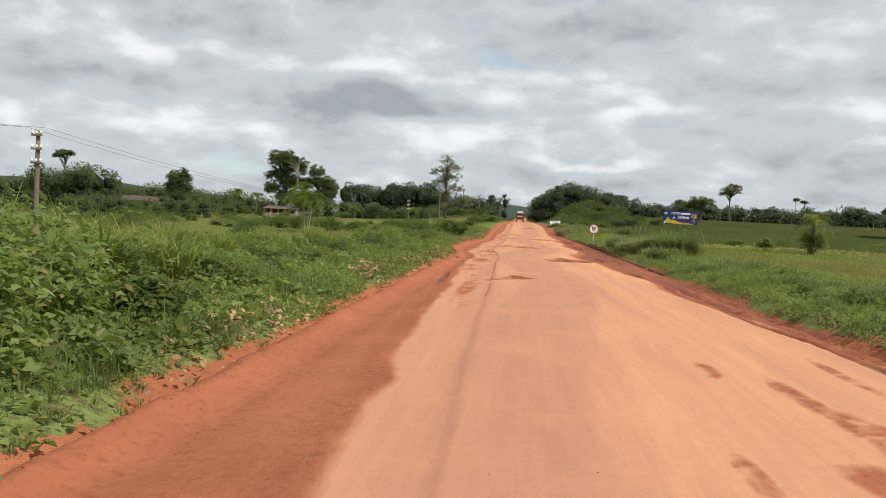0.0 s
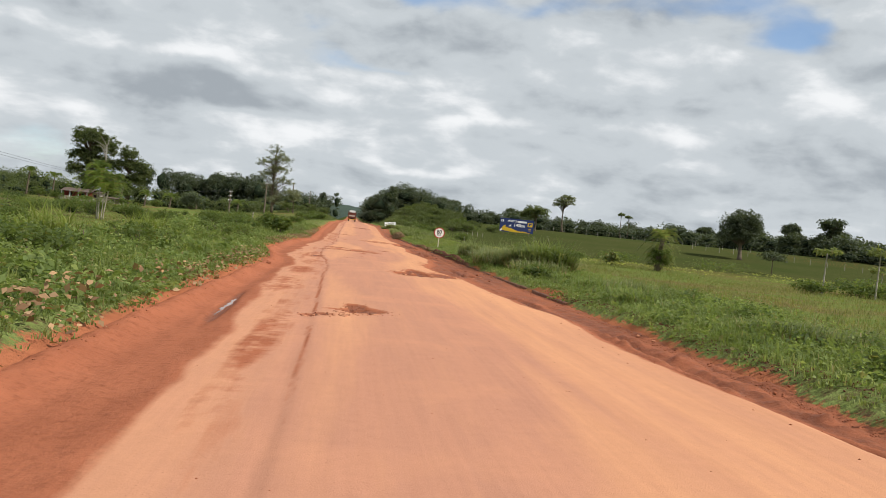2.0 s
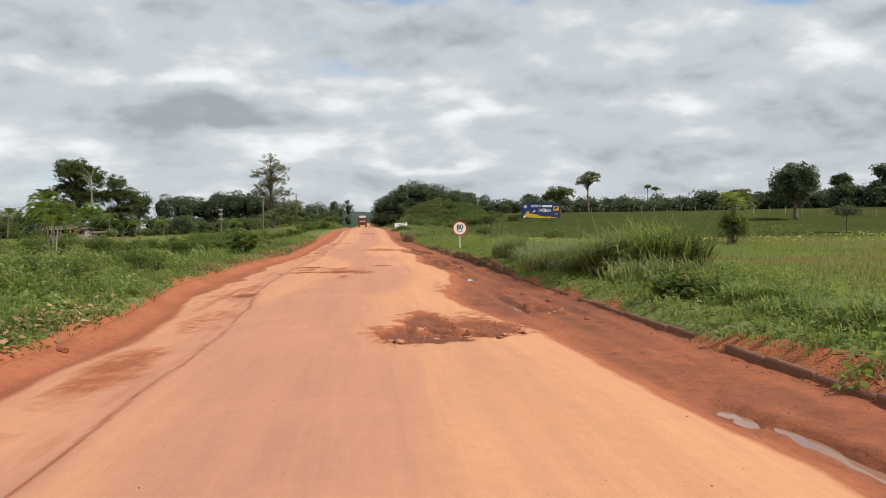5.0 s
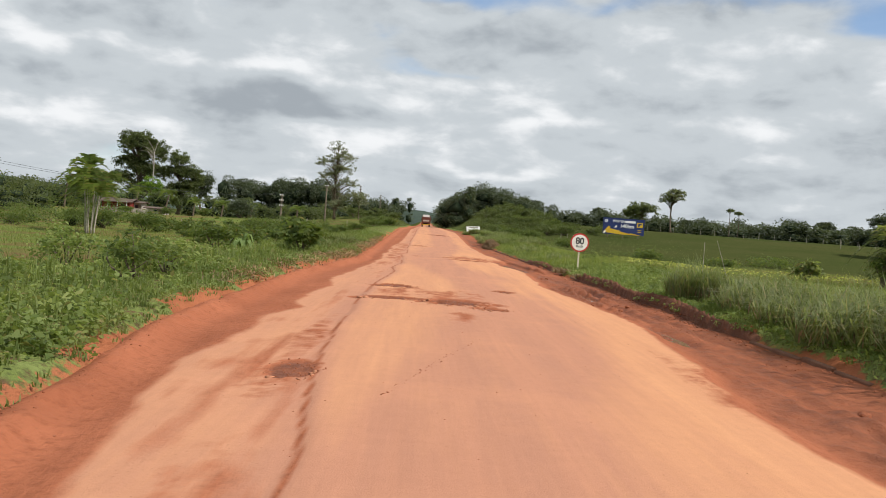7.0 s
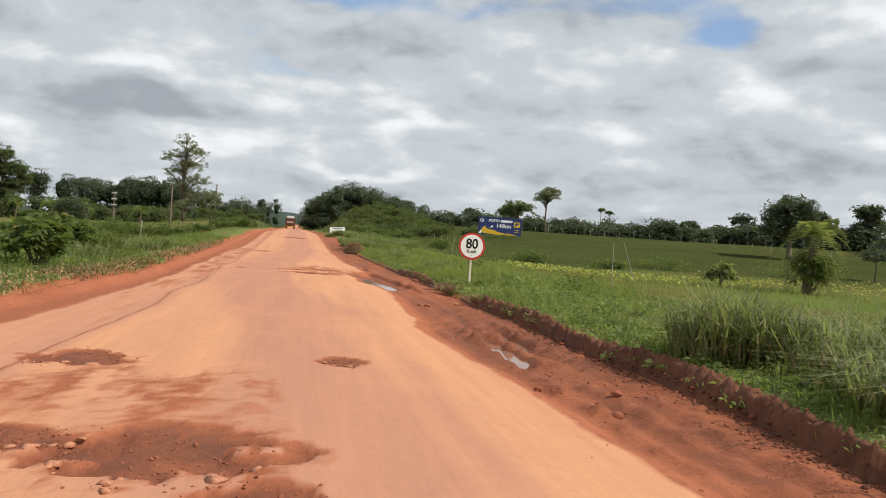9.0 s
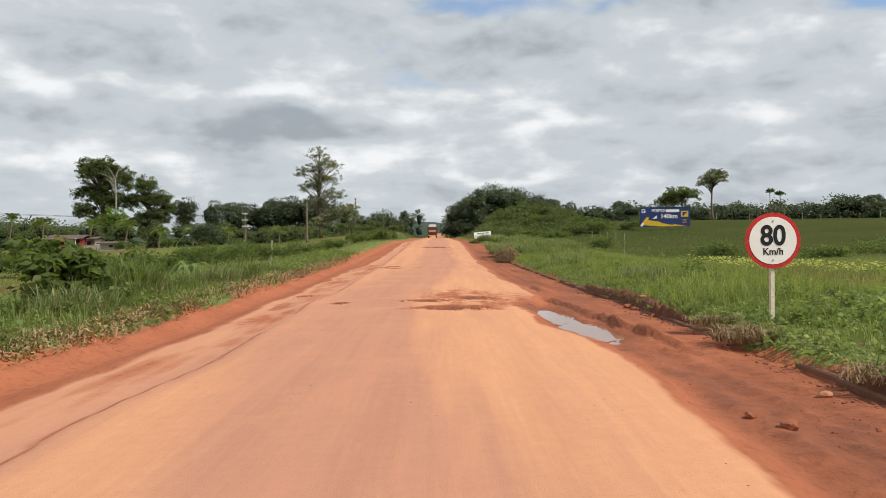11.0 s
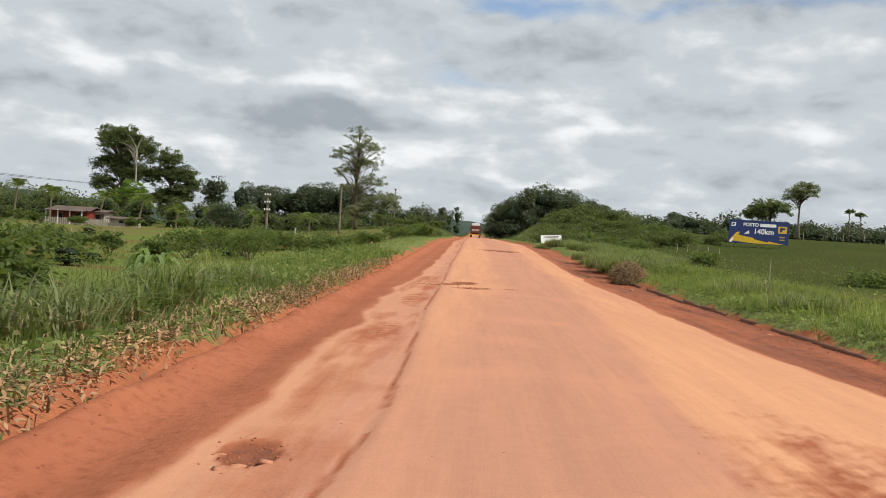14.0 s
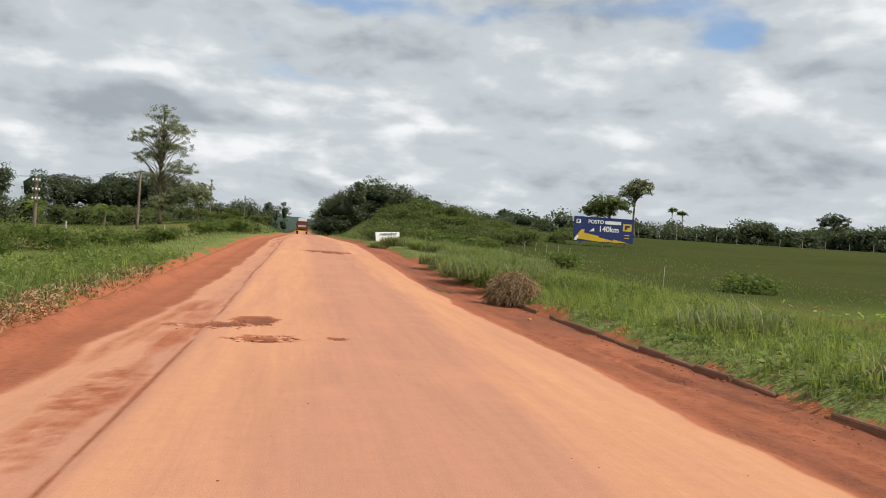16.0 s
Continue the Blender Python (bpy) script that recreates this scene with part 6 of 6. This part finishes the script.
for dz in (0.55, 0.85):
    part("small_print", flat_shape([(2.4, bz + dz), (3.0, bz + dz), (3.0, bz + dz + 0.09), (2.4, bz + dz + 0.09)], face), YELLOW, hoarding)

# low white board in the grass
wy = 147.3
wz = float(ground_z(5.4, wy))
board = thing("roadside_board", (5.35, wy, wz), "low white painted board with grey print standing in tall grass", "sign board")
part("panel", box(bmesh.new(), (1.85, 0.05, 0.72), (0, 0.1, 0.52), Matrix.Rotation(radians(10), 4, "Z") @ Matrix.Rotation(radians(-14), 4, "X") @ Matrix.Rotation(radians(-4), 4, "Y"), 0.012), WHITE, board)
part("print_bar", box(bmesh.new(), (1.3, 0.008, 0.07), (0.03, 0.068, 0.74), Matrix.Rotation(radians(10), 4, "Z") @ Matrix.Rotation(radians(-14), 4, "X") @ Matrix.Rotation(radians(-4), 4, "Y")), WOOD, board)
for dx in (-0.6, 0.6):
    part("leg", boxed((0.06, 0.06, 0.9), (dx, 0.17 + 0.17 * dx, 0.15), 0.005), WOOD, board)

# fence posts


def stand(x, y, h, label, r=0.055, group="fence posts"):
    """A rough post, a little crooked, set 0.3 m into the ground."""
    lean = rng.normal(0, 0.03, 2) * h
    bm = bmesh.new()
    bmesh.ops.create_cone(bm, cap_ends=True, segments=7, radius1=r, radius2=r * 0.85, depth=h + 0.3)
    for v in bm.verts:
        s = (v.co.z + (h + 0.3) / 2) / (h + 0.3)
        v.co = Vector((v.co.x + lean[0] * s + rng.normal(0, r * 0.12), v.co.y + lean[1] * s, v.co.z + (h + 0.3) / 2 - 0.3))
    me = bpy.data.meshes.new("fence_post")
    bm.to_mesh(me)
    bm.free()
    me.materials.append(POST)
    ob = tagged(new("fence_post", me), label, "fence post", group)
    ob.location = (x, y, float(ground_z(x, y)))
    return ob


stand(-16.98, 147.1, 2.3, "pale weathered post standing alone in the scrub", 0.10, "lone posts")
stand(-13.2, 165, 1.3, "pale weathered fence post", 0.06)
for k in range(13):
    stand(-72 + 4.7 * k, 158 - 0.9 * k + rng.normal(0, 0.4), rng.uniform(0.7, 1.0), "pale weathered fence post on the slope", 0.045, "fence on the slope")
for k in range(34):
    stand(70 + 3.2 * k * 0.55, 176 - 2.6 * k, rng.uniform(1.0, 1.3), "pale weathered pasture fence post", 0.045, "pasture fence")
for k in range(20):
    stand(42 + 2.2 * k, 216 - 2.0 * k, rng.uniform(0.9, 1.2), "pale weathered pasture fence post", 0.04, "pasture fence")
for k in range(5):
    stand(19.3 + 0.75 * k, 160 - 1.0 * k, 0.75, "pale weathered verge fence post", 0.035, "verge fence")
# leaning sticks in the meadow
for x0, y0, dx, h in ((16.2, 88, 0.0, 2.1), (19.5, 92.5, -0.9, 2.4), (13.9, 119.0, 0.05, 1.2)):
    z0 = float(ground_z(x0, y0))
    me = raw_mesh("stick", *tube(np.linspace((0, 0, -0.2), (dx, 0, h), 6), np.linspace(0.028, 0.012, 6), 6), POST, True)
    ob = tagged(new("stick", me), "thin pale stick leaning in the meadow", "stick")
    ob.location = (x0, y0, z0)


# utility poles and cables
def utility_pole(x, y, height, arms, label, span=0.6):
    z = float(ground_z(x, y))
    ob = thing("utility_pole", (x, y, z), label, "utility pole", "power line")
    part("pole", raw_mesh("pole", *tube(np.linspace((0, 0, -0.5), (0.05, 0, height), 6), np.linspace(0.17, 0.11, 6), 10), WOOD, True), WOOD, ob)
    for k in range(arms):
        zc = height - 0.25 - 0.75 * k
        arm = part("crossarm", boxed((span, 0.1, 0.1), (0.05, -0.16, zc), 0.008), WOOD, ob)
        for dx in (-0.42 * span, 0.0, 0.42 * span):
            part("insulator", raw_mesh("insulator", *tube([(0.05 + dx, -0.16, zc + 0.04), (0.05 + dx, -0.16, zc + 0.12), (0.05 + dx, -0.16, zc + 0.22)], [0.035, 0.075, 0.05], 8), INSULATOR, True), INSULATOR, arm)
    return ob, np.array([x + 0.05, y - 0.16, z + height - 0.05])


POLES = [(-27.35, 44.0, 5.9, 3), (-22.5, 159.0, 4.9, 3), (-18.8, 182.0, 6.6, 1), (-18.0, 245.6, 8.2, 2), (-17.5, 330.0, 9.0, 2)]
tops = []
for x0, y0, h, arms in POLES:
    tops.append(utility_pole(x0, y0, h, arms, "weathered timber utility pole with crossarms")[1])
tops = [np.array([-40.0, -60.0, 6.0])] + tops
for a, b in zip(tops[:-1], tops[1:]):
    for dx in (-0.55, 0.55):
        t = np.linspace(0, 1, 24)[:, None]
        line = a + (b - a) * t + [dx, 0, 0.2] - np.array([0, 0, 1.0]) * 0.018 * np.linalg.norm(b - a) * (4 * t * (1 - t))
        me = raw_mesh("power_cable", *tube(line, np.full(24, 0.008), 4), BLACK)
        tagged(new("power_cable", me), "thin dark power cable strung between poles", "cable", "power line")


# farmstead
def house(x, y, wide, deep, tall, roof_rise, walls, label, name="farm_house", posts=0, windows=2):
    z = float(min(ground_z(x + sx * wide / 2, y + sy * deep / 2) for sx in (-1, 1) for sy in (-1, 1)))
    ob = thing(name, (x, y, z), label, "house")
    t = 0.15
    front = part("wall", boxed((wide, t, tall), (0, -deep / 2, tall / 2)), walls, ob)
    part("wall", boxed((wide, t, tall), (0, deep / 2, tall / 2)), walls, ob)
    part("wall", boxed((t, deep - t, tall), (-wide / 2 + t / 2, 0, tall / 2)), walls, ob)
    part("wall", boxed((t, deep - t, tall), (wide / 2 - t / 2, 0, tall / 2)), walls, ob)
    for side in (-1, 1):
        slope = math.atan2(roof_rise, deep / 2 + 0.5)
        run = math.hypot(roof_rise, deep / 2 + 0.5)
        turn = Matrix.Rotation(-side * slope, 4, "X")
        part("roof", box(bmesh.new(), (wide + 1.0, run, 0.1), (0, side * (deep / 4 + 0.25), tall + roof_rise / 2 - 0.05), turn), ROOF, ob)
    for k in range(windows):
        px = -wide / 2 + wide * (k + 0.5) / windows
        w = part("window", boxed((0.7, 0.05, tall * 0.36), (px, -deep / 2 - t / 2 - 0.02, tall * 0.62)), WOOD, front)
        part("pane", boxed((0.56, 0.02, tall * 0.28), (px, -deep / 2 - t / 2 - 0.05, tall * 0.62)), GLASS, front)
    part("door", boxed((0.75, 0.05, tall * 0.85), (wide * 0.27, -deep / 2 - t / 2 - 0.02, tall * 0.425)), WOOD, front)
    for k in range(posts):
        px = -wide / 2 + wide * k / max(1, posts - 1)
        part("porch_post", boxed((0.12, 0.12, tall), (px, -deep / 2 - 1.6, tall / 2)), WHITE, ob)
    if posts:
        part("porch_roof", box(bmesh.new(), (wide + 0.6, 2.0, 0.08), (0, -deep / 2 - 0.95, tall + 0.0), Matrix.Rotation(radians(7), 4, "X")), ROOF, ob)
    return ob


house(-57.4, 190, 5.0, 4, 2.0, 0.6, WALL_RED, "low red-walled farmhouse with a porch on white posts", posts=4)
house(-54.4, 191.5, 1.8, 2.6, 1.9, 0.3, WALL_WHITE, "small whitewashed annexe beside the red house", "annexe", windows=1)
house(-50.6, 190.5, 3.4, 2.4, 1.15, 0.3, WALL_WHITE, "low whitewashed shed in the yard", "shed", windows=1)
house(-84, 176, 8, 5, 2.4, 1.1, WALL_WHITE, "low pale farmhouse behind shrubs", posts=0)
yard = thing("board_fence", (0, 0, 0), "weathered grey board fence before the house", "fence")
for k in range(34):
    fx, fy = -60 + 0.28 * k, 185.2
    part("board", boxed((0.2, 0.03, 0.95 + rng.uniform(-0.1, 0.1)), (fx, fy, float(ground_z(fx, fy)) + 0.42)), POST, yard)

# lorry ahead on the road
TX, TY = -0.85, 272.0
tz = float(road_rise(TY))
lorry = thing("lorry", (TX, TY, tz), "dusty red-brown cargo lorry seen from its tailgate with a pale load", "truck")
part("chassis", boxed((1.0, 8.4, 0.3), (0, 3.3, 0.85)), BLACK, lorry)
bed = part("cargo_bed", boxed((2.45, 6.6, 1.75), (0, 2.3, 1.95), 0.03), TRUCK_BROWN, lorry)
tailgate = part("tailgate", boxed((2.38, 0.06, 1.6), (0, -1.035, 1.95), 0.015), TRUCK_BROWN, lorry)
part("stripe", boxed((1.7, 0.02, 0.42), (0, -1.077, 1.78), 0.005), WALL_WHITE, tailgate, "dusty white panel")
for k in range(5):
    part("rib", boxed((0.07, 0.05, 1.55), (-1.0 + 0.5 * k, -1.072, 1.95), 0.01), TRUCK_BROWN, tailgate)
for sx in (-1, 1):
    part("corner_post", boxed((0.12, 0.12, 2.1), (sx * 1.19, -1.0, 2.1), 0.01), TRUCK_BROWN, lorry)
    part("mudguard", boxed((0.5, 0.03, 0.55), (sx * 1.0, -0.62, 0.72), 0.01), BLACK, lorry)
    part("tail_light", boxed((0.3, 0.06, 0.14), (sx * 0.95, -1.15, 0.92), 0.02), SIGN_RED, lorry)
part("bumper", boxed((2.35, 0.14, 0.2), (0, -1.16, 0.7), 0.03), YELLOW, lorry)
part("load", boxed((2.0, 6.0, 0.75), (0, 2.3, 3.1), 0.15), WHITE, lorry, "pale covered load")
cab = part("cab", boxed((2.35, 1.9, 2.1), (0, 6.75, 1.85), 0.12), TRUCK_BROWN, lorry)
part("rear_window", boxed((1.4, 0.03, 0.5), (0, 5.79, 2.4), 0.01), GLASS, cab)
for sx in (-1, 1):
    part("mirror", boxed((0.12, 0.08, 0.45), (sx * 1.33, 7.4, 2.15), 0.02), BLACK, cab)
for wy_ in (0.4, 1.6, 6.6):
    for sx in (-1, 1):
        bm = bmesh.new()
        bmesh.ops.create_cone(bm, cap_ends=True, segments=20, radius1=0.5, radius2=0.5, depth=0.32,
                              matrix=Matrix.Translation((sx * 1.02, wy_, 0.5)) @ Matrix.Rotation(math.pi / 2, 4, "Y"))
        wheel = part("wheel", bm, RUBBER, lorry)
        bm = bmesh.new()
        bmesh.ops.create_cone(bm, cap_ends=True, segments=16, radius1=0.26, radius2=0.2, depth=0.36,
                              matrix=Matrix.Translation((sx * 1.03, wy_, 0.5)) @ Matrix.Rotation(math.pi / 2, 4, "Y"))
        part("rim", bm, STEEL, wheel)

# loose bits
def stone(x, y, s, mat, label, name="stone"):
    bm = bmesh.new()
    bmesh.ops.create_icosphere(bm, subdivisions=2, radius=s)
    for v in bm.verts:
        v.co *= 1 + 0.35 * noise.noise(v.co * (2.0 / s) + Vector((x, y, 0)))
        v.co.z *= 0.65
    me = bpy.data.meshes.new(name)
    bm.to_mesh(me)
    bm.free()
    me.materials.append(mat)
    ob = new(name, me)
    zz = road_z(x, y) if -4.1 < x < 4.7 else float(ground_z(x, y))
    ob.location = (x, y, zz + s * 0.35)
    return tagged(ob, label, "stone", "loose stones")


for x0, y0, s in ((4.25, 68.3, 0.06), (4.3, 92.0, 0.06), (4.5, 26.9, 0.045), (4.62, 26.4, 0.035), (4.1, 104.5, 0.05), (4.85, 76.9, 0.06), (4.95, 77.9, 0.08)):
    stone(x0, y0, s, SLAB, "small pale stone lying on red mud")
for x0, y0, s in ((3.3, 66.9, 0.07), (3.2, 67.4, 0.05), (3.75, 45.2, 0.08), (3.45, 45.9, 0.07), (4.0, 43.8, 0.07), (3.9, 40.5, 0.05), (-3.62, 38.2, 0.08), (3.35, 56.0, 0.06), (3.0, 57.4, 0.05), (3.75, 57.0, 0.06), (3.5, 58.6, 0.05), (4.6, 77.2, 0.08), (4.65, 78.0, 0.09), (4.6, 75.8, 0.06)):
    stone(x0, y0, s, CLOD, "large clod of dark red mud", "mud_clod")

# a trail of dark drips along the driven line
n = 46
t = np.sort(rng.random(n))
clods("mud_drips", np.interp(t, [0, 0.3, 0.7, 1], [-1.47, -1.25, -0.84, -0.29]) + rng.normal(0, 0.02, n), np.interp(t, [0, 0.3, 0.7, 1], [44.8, 45.7, 47.2, 49.0]), 0.010, "trail of small dark mud drips on the road")
